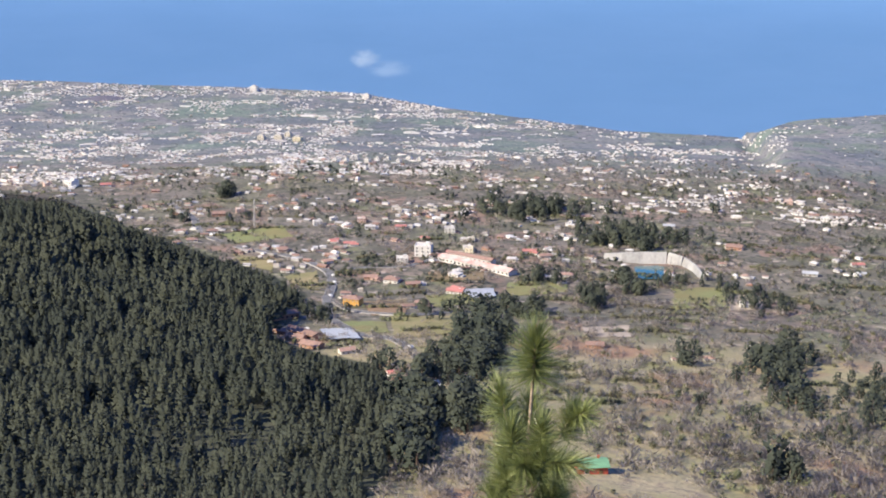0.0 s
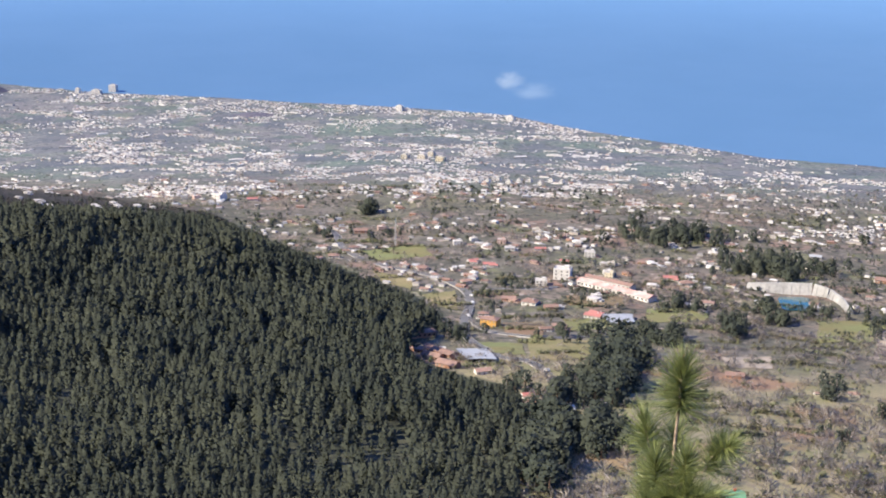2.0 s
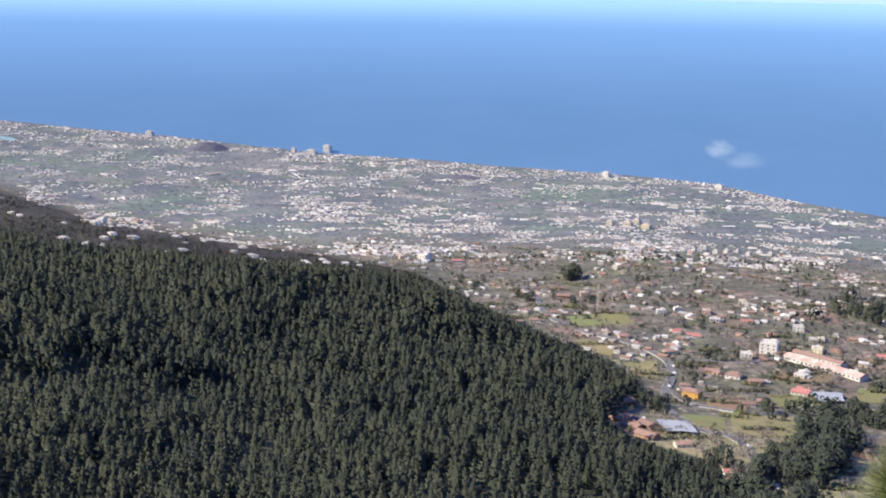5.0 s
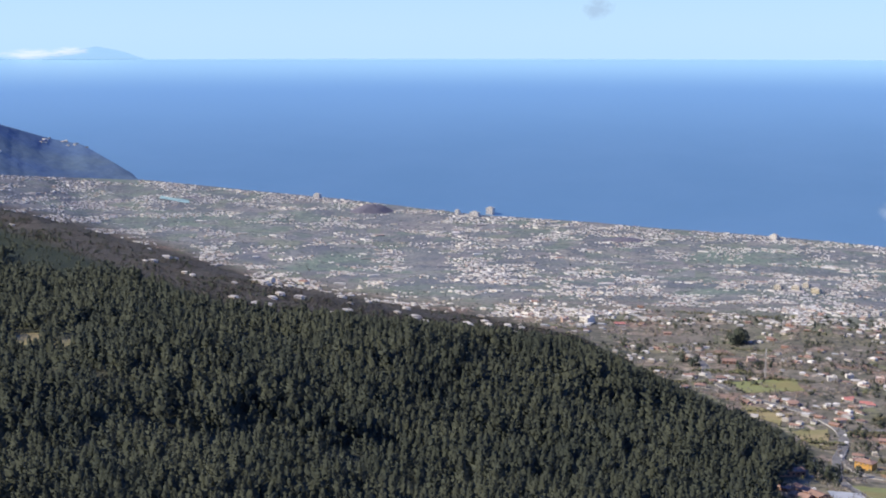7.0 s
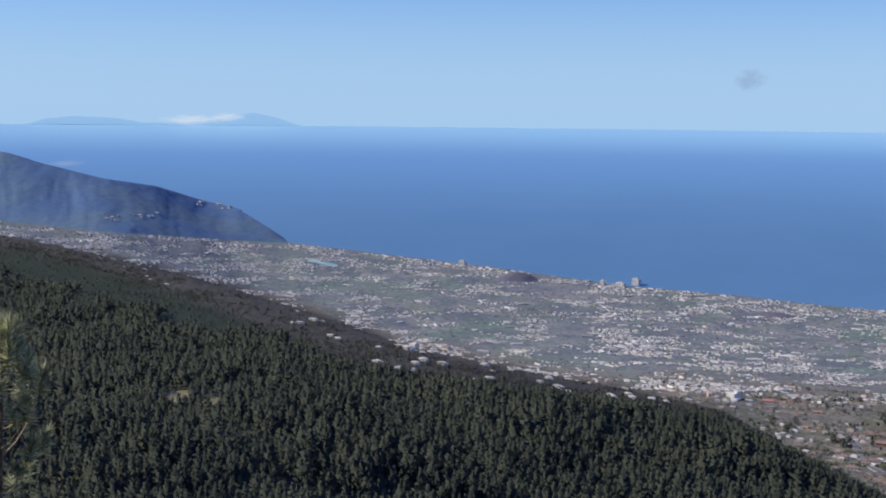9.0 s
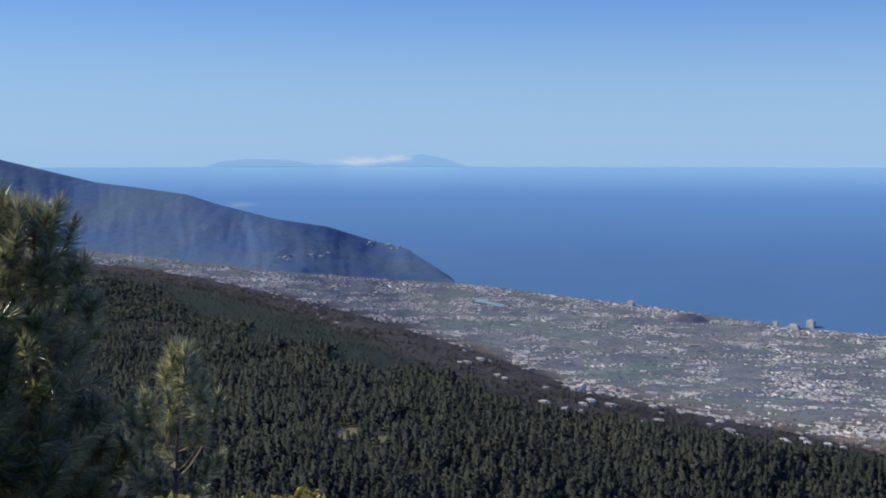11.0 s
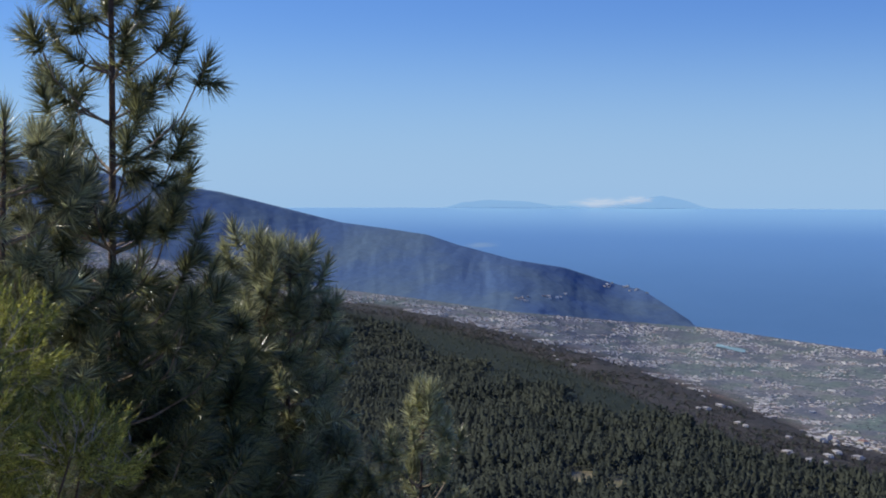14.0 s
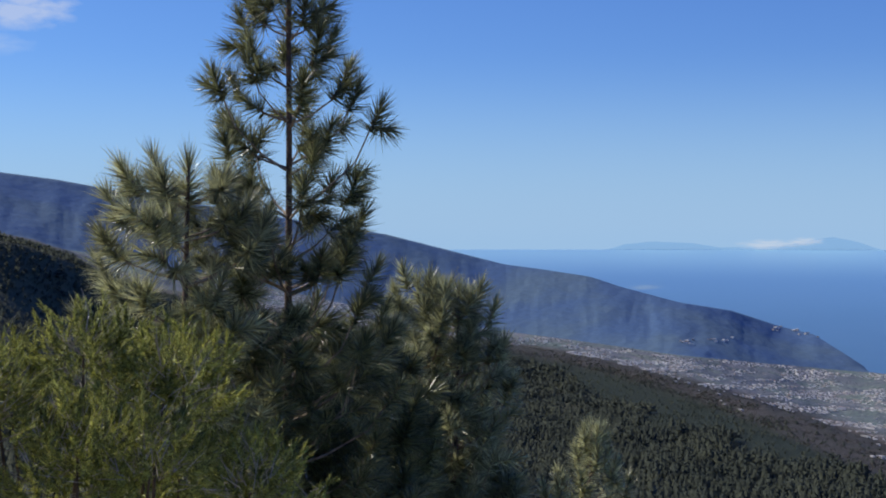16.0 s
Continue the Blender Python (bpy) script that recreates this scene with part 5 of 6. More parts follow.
def tower(az, dip, w, d, h, label, floors=10, bays=5, wall="white"):
    """A high apartment block by the shore with rows of windows."""
    p = spot(az, dip)
    t = thing("apartment_tower", p, label, "apartment tower", "high blocks by the shore", turn=az - 24)
    part("wall", box(0, 0, h / 2 - 2, w, d, h + 4), M["wall_" + wall], t)
    part("roof", box(0, 0, h + 0.5, w * 0.5, d * 0.5, 3), M["wall_grey"], t)
    for s in range(floors):
        for b in range(bays):
            part("window", box(-w / 2 + w * (b + 0.5) / bays, -d / 2 - 0.1, h * (s + 0.55) / floors, w / bays * 0.42, 0.4, h / floors * 0.36), M["glass"], t)
    return t


tower(20.07, -7.62, 14, 12, 15, "tall white apartment tower standing by the sea", 7, 4)
tower(20.75, -7.66, 17, 11, 8, "white apartment block beside a taller tower", 4, 5)
tower(21.5, -7.60, 8, 8, 9, "slim white apartment block by the sea", 4, 2)
tower(27.55, -6.86, 13, 12, 9, "white hotel block standing alone by the shore", 3, 4)
tower(8.0, -8.42, 12, 10, 9, "white apartment tower rising from the coast town", 4, 3)
tower(3.2, -8.75, 14, 10, 7, "white apartment block in the coast town", 3, 4)
tower(7.0, -10.5, 12, 9, 7, "cream apartment block in the valley town", 3, 4, "cream")
tower(7.75, -10.48, 10, 9, 6.5, "cream apartment block among other blocks in town", 3, 3, "cream")
tower(6.2, -10.55, 12, 9, 6, "ochre apartment block in the valley town", 3, 4, "yellow")
tower(6.6, -10.35, 9, 8, 6, "pale apartment block in the valley town", 3, 3, "cream")
for k_ in range(9):
    tower(0.9 + 0.46 * k_, -11.42 + 0.07 * math.sin(k_ * 2.3), 5.5 + 1.5 * math.sin(k_ * 1.7), 5, 3.6 + 0.8 * math.sin(k_ * 3.1), "white apartment block in a row at the town's edge", 2, 3)


def volcanic_cone(az, dip, wide, tall, label):
    """A low bare cone that rises from the valley floor."""
    p = spot(az, dip)
    r = math.hypot(p.x, p.y)
    rx, h = r * math.tan(radians(wide / 2)), r * math.tan(radians(tall))
    v, f = [], []
    n, m = 40, 9
    for j in range(m):
        u = j / (m - 1)
        for k in range(n):
            w = 2 * math.pi * k / n
            g = 1 + 0.15 * noise.noise(Vector((math.cos(w) * 2, math.sin(w) * 2, az + u)))
            v.append((math.cos(w) * rx * (1 - u * 0.97) * g, math.sin(w) * rx * (1 - u * 0.97) * g, h * (math.sin(u * 1.57) ** 1.3) * (0.9 + 0.15 * noise.noise(Vector((math.cos(w), math.sin(w), u * 3)))) - 3))
    for j in range(m - 1):
        for k in range(n):
            f.append((j * n + k, j * n + (k + 1) % n, (j + 1) * n + (k + 1) % n, (j + 1) * n + k))
    f.append(tuple((m - 1) * n + k for k in range(n)))
    ob = mesh_object("hill", v, f, M["lava"], smooth=True)
    ob.matrix_world = pose(p.x, p.y, p.z, 0, 0, az) @ Matrix.Diagonal((1, 0.5, 1, 1))
    tagged(ob, label, "hill", kind="structure")


volcanic_cone(25.2, -7.45, 2.4, 0.42, "low purple-brown volcanic cone near the shore")
volcanic_cone(14.3, -8.62, 2.6, 0.22, "low purple-brown volcanic hill behind the coast town")
volcanic_cone(33.0, -6.75, 1.6, 0.12, "low dark rise in the valley")


# ---- roads, fields, reservoir, mast ----
def draped(name, corners, mat, label, category, lift=0.35, n=8):
    """A plot laid over the land between four corners of bearing and dip."""
    v, f = [], []
    for i in range(n + 1):
        for j in range(n + 1):
            u, w = i / n, j / n
            a = (corners[0][0] * (1 - u) + corners[1][0] * u) * (1 - w) + (corners[3][0] * (1 - u) + corners[2][0] * u) * w
            d = (corners[0][1] * (1 - u) + corners[1][1] * u) * (1 - w) + (corners[3][1] * (1 - u) + corners[2][1] * u) * w
            wob = 0.12 if 0 in (i, j) or n in (i, j) else 0
            p = spot(a + wob * noise.noise(Vector((a * 4, d * 4, 1))), d + 0.5 * wob * noise.noise(Vector((a * 4, d * 4, 9))))
            v.append((p.x, p.y, p.z + lift))
    for i in range(n):
        for j in range(n):
            k = i * (n + 1) + j
            f.append((k, k + n + 1, k + n + 2, k + 1))
    ob = mesh_object(name, v, f, mat, smooth=True)
    return tagged(ob, label, category, kind="structure")


draped("field", [(4.75, -18.3), (2.46, -18.32), (2.21, -18.8), (4.25, -18.74)], M["field_green"], "green grass field by the road", "field")
draped("field", [(2.21, -18.08), (-0.6, -18.06), (-0.87, -18.79), (1.95, -19.05)], M["field_ochre"], "dry grass field with brown patches", "field")
draped("field", [(-10.37, -16.5), (-12.56, -16.36), (-12.86, -17.17), (-10.43, -17.45)], M["field_green"], "green grass field below the reservoir", "field")
draped("field", [(9.65, -14.44), (6.94, -14.15), (6.45, -14.64), (8.93, -14.87)], M["field_green"], "green grass field beside the mast", "field")
draped("field", [(6.99, -16.32), (5.48, -16.11), (5.37, -16.96), (6.24, -16.82)], M["field_ochre"], "dry ochre grass bank inside the road bend", "field")
draped("field", [(9.19, -15.3), (6.97, -15.6), (7.48, -16.07), (8.71, -15.79)], M["field_ochre"], "dry ochre grass bank below the road", "field")
draped("field", [(-12.59, -16.71), (-14.27, -16.59), (-14.32, -17.17), (-12.87, -17.29)], M["field_pale"], "pale bare plot round a white house", "field")
draped("field", [(3.48, -17.47), (1.44, -17.35), (1.44, -17.96), (2.97, -18.07)], M["field_brown"], "brown ploughed field by the orange building", "field")
draped("field", [(0.6, -17.2), (-1.6, -17.0), (-1.7, -17.5), (0.4, -17.7)], M["field_green"], "green meadow among the village houses", "field")
draped("field", [(-3.0, -16.6), (-5.6, -16.3), (-5.8, -16.9), (-3.2, -17.2)], M["field_green"], "green meadow beside dark trees", "field")
draped("field", [(0.5, -16.2), (-2.0, -16.1), (-2.0, -16.5), (0.3, -16.6)], M["field_brown"], "brown ploughed plot below the long building", "field")
draped("field", [(-6.5, -18.4), (-8.6, -18.2), (-8.7, -18.7), (-6.6, -18.8)], M["field_pale"], "pale dry plot on the slope", "field")
draped("field", [(-9.5, -20.2), (-12.2, -20.0), (-12.4, -20.6), (-9.8, -20.7)], M["field_brown"], "bare reddish earth terrace on the slope", "field")
for ca_, cd_, wa_, wd_ in CLEARINGS[:2]:
    draped("field", [(ca_ + wa_, cd_ + 0.7 * wd_), (ca_ - 0.8 * wa_, cd_ + wd_), (ca_ - wa_, cd_ - 0.8 * wd_), (ca_ + 0.9 * wa_, cd_ - wd_)], M["field_ochre"], "dry grassy clearing in the pine wood", "clearing", n=5)
draped("plastic_house_roof", [(34.2, -6.66), (32.95, -6.9), (33.0, -7.02), (34.2, -6.8)], M["teal_net"], "pale teal netting roofs near the shore", "greenhouse roof", lift=1.6, n=4)
draped("plastic_house_roof", [(5.4, -18.77), (4.0, -18.74), (3.49, -19.16), (4.89, -19.21)], M["sheet_roof"], "pale grey netting roof over a plot", "greenhouse roof", lift=2.6, n=4)
draped("plastic_house_roof", [(-1.0, -17.05), (-2.4, -16.95), (-2.6, -17.3), (-1.5, -17.4)], M["sheet_roof"], "grey-green netting roof over a plot", "greenhouse roof", lift=2.6, n=4)


def road(name, path, width, label):
    """A strip of asphalt with a pale kerb line on either side, laid on the land."""
    pts = [spot(a, d) for a, d in path]
    fine = []
    for i in range(len(pts) - 1):
        p0, p1, p2, p3 = pts[max(i - 1, 0)], pts[i], pts[i + 1], pts[min(i + 2, len(pts) - 1)]
        for k in range(8):
            t = k / 8
            fine.append(0.5 * ((2 * p1) + (p2 - p0) * t + (2 * p0 - 5 * p1 + 4 * p2 - p3) * t * t + (3 * p1 - p0 - 3 * p2 + p3) * t ** 3))
    fine.append(pts[-1])
    v, f = [], []
    kv, kf = [], []
    for i, p in enumerate(fine):
        d = (fine[min(i + 1, len(fine) - 1)] - fine[max(i - 1, 0)])
        s = Vector((-d.y, d.x, 0)).normalized() * width / 2
        for q in (-1, 1):
            e = p + s * q
            v.append((e.x, e.y, e.z + 0.5))
            v.append((e.x, e.y, e.z - 2.0))
            for o, z in ((1.0, 0.62), (1.05, 0.62), (1.05, -2.0)):
                g = p + s * q * o
                kv.append((g.x, g.y, g.z + z))
    for i in range(len(fine) - 1):
        k = i * 4
        f += [(k, k + 2, k + 6, k + 4), (k, k + 4, k + 5, k + 1), (k + 2, k + 3, k + 7, k + 6)]
        k = i * 6
        for s in (0, 3):
            kf += [(k + s, k + s + 1, k + s + 7, k + s + 6), (k + s + 1, k + s + 2, k + s + 8, k + s + 7)]
    ob = tagged(mesh_object(name, v, f, M["asphalt"], smooth=False), label, "road", kind="structure")
    part("kerb", (kv, kf), M["wall_grey"], ob, "grey kerb strip")
    return fine


LOWER_ROAD = [(-0.3, -21.9), (0.14, -21.21), (0.35, -20.61), (0.87, -19.96), (1.57, -19.34), (2.21, -19.05), (3.23, -18.95), (4.0, -18.65), (4.9, -18.1), (5.05, -17.33)]
UPPER_ROAD = [(5.05, -17.33), (4.80, -16.72), (4.98, -16.17), (5.72, -15.77), (6.96, -15.4), (8.69, -15.07), (9.9, -14.67), (10.61, -14.17), (10.72, -13.81), (11.19, -13.43), (11.77, -13.06)]
lower_path = road("road_lower", LOWER_ROAD, 5.5, "grey asphalt road winding down beside the wood")
upper_path = road("road_upper", UPPER_ROAD, 6.5, "grey asphalt road curving through the village")
road("road_lane", [(5.0, -17.2), (4.2, -17.75), (3.0, -17.95), (1.2, -18.02), (-0.5, -17.9)], 4.0, "narrow asphalt lane between fields")
road("road_lane", [(4.98, -16.17), (3.4, -16.0), (1.6, -15.95), (0.2, -15.6)], 4.0, "narrow asphalt lane among houses")


def car(p, q, mat, label):
    """A parked car: body with cabin, windows, four wheels."""
    t = thing("car", (p.x, p.y, p.z + 0.52), label, "car", "cars by the road", turn=math.degrees(math.atan2(q.y - p.y, q.x - p.x)))
    body = part("body", join(box(0, 0, 0.6, 4.2, 1.75, 0.6), ([(-1.6, -0.8, 0.9), (1.0, -0.8, 0.9), (1.0, 0.8, 0.9), (-1.6, 0.8, 0.9), (-1.2, -0.68, 1.45), (0.3, -0.68, 1.45), (0.3, 0.68, 1.45), (-1.2, 0.68, 1.45)],
                                                             [(0, 1, 5, 4), (1, 2, 6, 5), (2, 3, 7, 6), (3, 0, 4, 7), (4, 5, 6, 7)])), mat, t)
    part("windscreen", ([(1.02, -0.7, 0.95), (1.02, 0.7, 0.95), (0.38, 0.6, 1.42), (0.38, -0.6, 1.42)], [(0, 1, 2, 3)]), M["glass"], body)
    for x in (-1.3, 1.3):
        for y in (-0.85, 0.85):
            w = tube([(x, y - 0.1, 0.3), (x, y + 0.1, 0.3)], [0.31, 0.31], 10)
            part("wheel", w, M["rubber"], t)


for i_, k_ in enumerate((6, 9, 11, 14, 22, 30)):
    car(lower_path[k_] + (lower_path[k_ + 1] - lower_path[k_]).cross(Vector((0, 0, 1))).normalized() * 1.8, lower_path[k_ + 1], M["car_white"] if i_ % 3 else M["car_dark"],
        "white parked car on the road" if i_ % 3 else "dark parked car on the road")
for i_, k_ in enumerate((2, 9, 13, 40)):
    car(upper_path[k_] + (upper_path[k_ + 1] - upper_path[k_]).cross(Vector((0, 0, 1))).normalized() * 2.0, upper_path[k_ + 1], M["car_white"], "white car on the curving road")


def reservoir():
    """A concrete reservoir wall that bends round a teal pond, in tall panels with buttress ribs."""
    t = thing("reservoir_wall", spot(-9.0, -15.5), "pale concrete reservoir wall bending round a teal pond", "dam")
    base = t.matrix_world.translation.copy()
    path = [(-7.28, -15.42), (-8.07, -15.52), (-9.0, -15.55), (-10.04, -15.5), (-10.66, -15.55), (-11.18, -15.78), (-11.58, -16.15)]
    height = [4.0, 7, 9, 9, 7, 5, 3.0]
    pts = [spot(a, d) - base for a, d in path]
    for i in range(len(pts) - 1):
        a, b = pts[i], pts[i + 1]
        back = Vector((b.y - a.y, a.x - b.x, 0)).normalized()
        if back.dot(Vector((base.x, base.y, 0))) < 0:
            back = -back
        sl = back * 3.0
        za, zb = Vector((0, 0, height[i])), Vector((0, 0, height[i + 1]))
        dn = Vector((0, 0, -2))
        v = [a + dn, b + dn, b + zb + sl, a + za + sl, a + dn + sl * 2, b + dn + sl * 2, b + zb + sl * 1.4, a + za + sl * 1.4]
        part("wall_panel", ([tuple(p) for p in v], [(0, 1, 2, 3), (3, 2, 6, 7), (7, 6, 5, 4), (0, 3, 7, 4), (1, 5, 6, 2)]), M["concrete"], t)
        n = max(2, int((b - a).length / 5))
        for k in range(n):
            u = (k + 0.5) / n
            p = a.lerp(b, u)
            hh = height[i] + (height[i + 1] - height[i]) * u
            s = (b - a).normalized() * 0.25
            o = -back * 0.3
            q = [p - s + dn + o, p + s + dn + o, p + s + sl + o + Vector((0, 0, hh)), p - s + sl + o + Vector((0, 0, hh)), p - s + dn, p + s + dn, p + s + sl + Vector((0, 0, hh)), p - s + sl + Vector((0, 0, hh))]
            part("rib", ([tuple(c) for c in q], [(0, 1, 2, 3), (0, 3, 7, 4), (1, 5, 6, 2), (3, 2, 6, 7)]), M["concrete"], t)


reservoir()
draped("water_pond", [(-8.7, -15.7), (-10.0, -15.66), (-9.9, -16.2), (-8.8, -16.22)], M["pond"], "teal water of the reservoir pond", "pond", lift=1.0, n=4)


def mast(az, dip, h):
    """A pale lattice mast."""
    p = spot(az, dip)
    t = thing("radio_mast", p, "tall pale lattice radio mast in a field", "mast")
    legs = [(0.8 * math.cos(a), 0.8 * math.sin(a)) for a in (0.5, 2.6, 4.7)]
    for x, y in legs:
        part("leg", tube([(x, y, -1), (x * 0.7, y * 0.7, h)], [0.2, 0.14], 6), M["steel"], t)
    for k in range(int(h / 1.5)):
        z0, z1 = 1.5 * k, 1.5 * (k + 1)
        for i in range(3):
            x0, y0 = legs[i]
            x1, y1 = legs[(i + 1) % 3]
            part("brace", tube([(x0 * (1 - 0.3 * z0 / h), y0 * (1 - 0.3 * z0 / h), z0), (x1 * (1 - 0.3 * z1 / h), y1 * (1 - 0.3 * z1 / h), z1)], [0.1, 0.1], 4), M["steel"], t)
    part("antenna", tube([(0.5, 0, h - 3), (0.5, 0, h + 1.5)], [0.3, 0.3], 8), M["wall_white"], t, "white panel antenna")


mast(8.16, -14.25, 26)


def long_building(az0, dip0, az1, dip1, depth, h, wall, roof, label):
    """A long low building of equal bays."""
    a, b = spot(az0, dip0), spot(az1, dip1)
    t = thing("long_building", a, label, "building", "long low buildings", turn=math.degrees(math.atan2(b.y - a.y, b.x - a.x)))
    l = math.hypot(b.x - a.x, b.y - a.y)
    dz = b.z - a.z
    part("wall", ([(0, 0, -2), (l, 0, dz - 2), (l, depth, dz - 2), (0, depth, -2), (0, 0, h), (l, 0, dz + h), (l, depth, dz + h), (0, depth, h)],
                  [(0, 1, 5, 4), (1, 2, 6, 5), (2, 3, 7, 6), (3, 0, 4, 7)]), M["wall_" + wall], t)
    o = 0.6
    part("roof", ([(-o, -o, h), (l + o, -o, dz + h), (l + o, depth + o, dz + h), (-o, depth + o, h), (-o, depth / 2, h + depth * 0.2), (l + o, depth / 2, dz + h + depth * 0.2)],
                  [(0, 1, 5, 4), (2, 3, 4, 5), (0, 4, 3), (1, 2, 5), (3, 2, 1, 0)]), M[roof], t)
    n = max(3, int(l / 4))
    for k in range(n):
        part("window", box(l * (k + 0.5) / n, -0.03, dz * (k + 0.5) / n + h * 0.5, 1.6, 0.12, 1.3), M["glass"], t)


long_building(0.06, -15.69, -3.11, -16.32, 10, 3.6, "white", "faded_roof", "long white school building with a faded pink roof")
long_building(-0.32, -15.52, -2.29, -15.85, 8, 3.6, "white", "tiles", "long white building with a clay tiled roof")
long_building(7.75, -18.25, 6.3, -18.1, 8, 3.4, "terracotta", "tiles", "long farm building with a clay tiled roof by the wood")
long_building(6.9, -18.75, 5.7, -19.1, 7, 3.2, "terracotta", "tiles", "tiled farm wing beside the wood")


# ---- distance: an island on the horizon, clouds ----
def island():
    v, f = [], []
    az = np.linspace(34.3, 46.0, 90)
    top = np.interp(az, [34.3, 34.6, 35.5, 36.5, 37.4, 38.4, 39.6, 41.1, 42.3, 44.0, 45.0, 45.7, 46.0], [-0.98, -0.94, -0.63, -0.42, -0.55, -0.75, -0.85, -0.86, -0.67, -0.62, -0.72, -0.92, -0.98])
    for k, (a, d) in enumerate(zip(az, top)):
        d += 0.02 * noise.noise(Vector((k * 0.3, 0, 0)))
        sa, ca = math.sin(radians(a)), math.cos(radians(a))
        for r, dd in ((4958, -1.25), (4959, (d - 1.25) * 0.6 - 0.1), (4960, d)):
            v.append((-r * sa, r * ca, E + r * math.tan(radians(dd))))
    for k in range(len(az) - 1):
        for j in range(2):
            q = k * 3 + j
            f.append((q, q + 1, q + 4, q + 3))
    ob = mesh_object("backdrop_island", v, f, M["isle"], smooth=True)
    tagged(ob, "pale blue mountainous island low on the horizon", "island", kind="structure")


island()


def cloud_material(name, colour, strength, scale, cut):
    """A thin ragged veil of cloud that thins out towards its rim."""
    m = bpy.data.materials.new(name)
    m.use_nodes = True
    n, l = m.node_tree.nodes, m.node_tree.links
    n.remove(n["Principled BSDF"])
    tc = n.new("ShaderNodeTexCoord")
    tex = n.new("ShaderNodeTexNoise")
    tex.inputs["Scale"].default_value, tex.inputs["Detail"].default_value = scale, 6
    l.new(tc.outputs["Object"], tex.inputs["Vector"])
    ln = n.new("ShaderNodeVectorMath")
    ln.operation = "LENGTH"
    l.new(tc.outputs["Object"], ln.inputs[0])
    edge = n.new("ShaderNodeMapRange")
    edge.inputs["From Min"].default_value, edge.inputs["From Max"].default_value = 1.0, 0.15
    l.new(ln.outputs["Value"], edge.inputs["Value"])
    mul = n.new("ShaderNodeMath")
    mul.operation = "MULTIPLY"
    l.new(tex.outputs["Fac"], mul.inputs[0])
    l.new(edge.outputs["Result"], mul.inputs[1])
    rg = n.new("ShaderNodeMapRange")
    rg.inputs["From Min"].default_value, rg.inputs["From Max"].default_value = cut, 0.5
    rg.inputs["To Max"].default_value = strength
    l.new(mul.outputs[0], rg.inputs["Value"])
    tr = n.new("ShaderNodeBsdfTransparent")
    # the veil glows by itself, in place of daylight falling on it
    em = n.new("ShaderNodeEmission")
    em.inputs["Color"].default_value = (*colour, 1)
    em.inputs["Strength"].default_value = 0.9
    ms = n.new("ShaderNodeMixShader")
    l.new(rg.outputs["Result"], ms.inputs["Fac"])
    l.new(tr.outputs[0], ms.inputs[1])
    l.new(em.outputs[0], ms.inputs[2])
    l.new(ms.outputs[0], n["Material Output"].inputs["Surface"])
    return m


CLOUD = cloud_material("cloud_veil", (0.82, 0.9, 1.0), 0.19, 2.4, 0.18)
CLOUD_FAINT = cloud_material("cloud_veil_faint", (0.6, 0.72, 0.9), 0.16, 1.6, 0.2)
CLOUD_BANK = cloud_material("cloud_bank", (0.88, 0.89, 0.93), 0.45, 3.6, 0.2)
CLOUD_GREY = cloud_material("cloud_veil_grey", (0.30, 0.43, 0.63), 0.6, 2.4, 0.2)


def cloud(az, dip, wide, tall, r, mat, label):
    """A far cloud: a shallow lens-shaped sheet turned to face the eye; wide and tall in degrees."""
    sx, sz = r * math.tan(radians(wide / 2)), r * math.tan(radians(tall / 2))
    v, f = [(0, 0, 0)], []
    rings, n = 4, 24
    for q in range(1, rings + 1):
        for k in range(n):
            w = 2 * math.pi * k / n
            v.append((math.cos(w) * q / rings, 0.25 * (q / rings) ** 2, math.sin(w) * q / rings))
    f += [(0, 1 + k, 1 + (k + 1) % n) for k in range(n)]
    for q in range(rings - 1):
        for k in range(n):
            a, b = 1 + q * n + k, 1 + q * n + (k + 1) % n
            f.append((a, a + n, b + n, b))
    ob = mesh_object("backdrop_cloud", v, f, mat, smooth=True)
    ob.matrix_world = pose(-r * math.sin(radians(az)), r * math.cos(radians(az)), E + r * math.tan(radians(dip)), 0, 0, az) @ Matrix.Diagonal((sx, sx, sz, 1))
    ob.visible_shadow = False
    tagged(ob, label, "cloud", kind="structure")


cloud(3.3, -7.05, 2.0, 1.3, 2350, CLOUD, "small white cloud wisp over the sea")
cloud(2.2, -7.5, 3.0, 1.2, 2300, CLOUD_FAINT, "thin grey cloud veil over the sea")
cloud(39.1, -0.72, 4.2, 0.75, 4900, CLOUD_BANK, "white cloud bank against the far island")
cloud(37.6, -0.60, 2.4, 0.6, 4890, CLOUD_BANK, "white cloud against the far island")
cloud(44.2, -2.55, 2.4, 0.4, 3800, CLOUD_GREY, "thin cloud streak low over the sea")
cloud(15.6, 1.2, 2.2, 1.6, 4500, CLOUD_GREY, "small grey wisp of cloud in the sky")
cloud(70.3, 9.0, 7.0, 3.0, 4500, CLOUD_BANK, "white cloud above the mountain")
cloud(71.5, 7.5, 5.0, 1.6, 4500, CLOUD, "thin white cloud above the mountain")


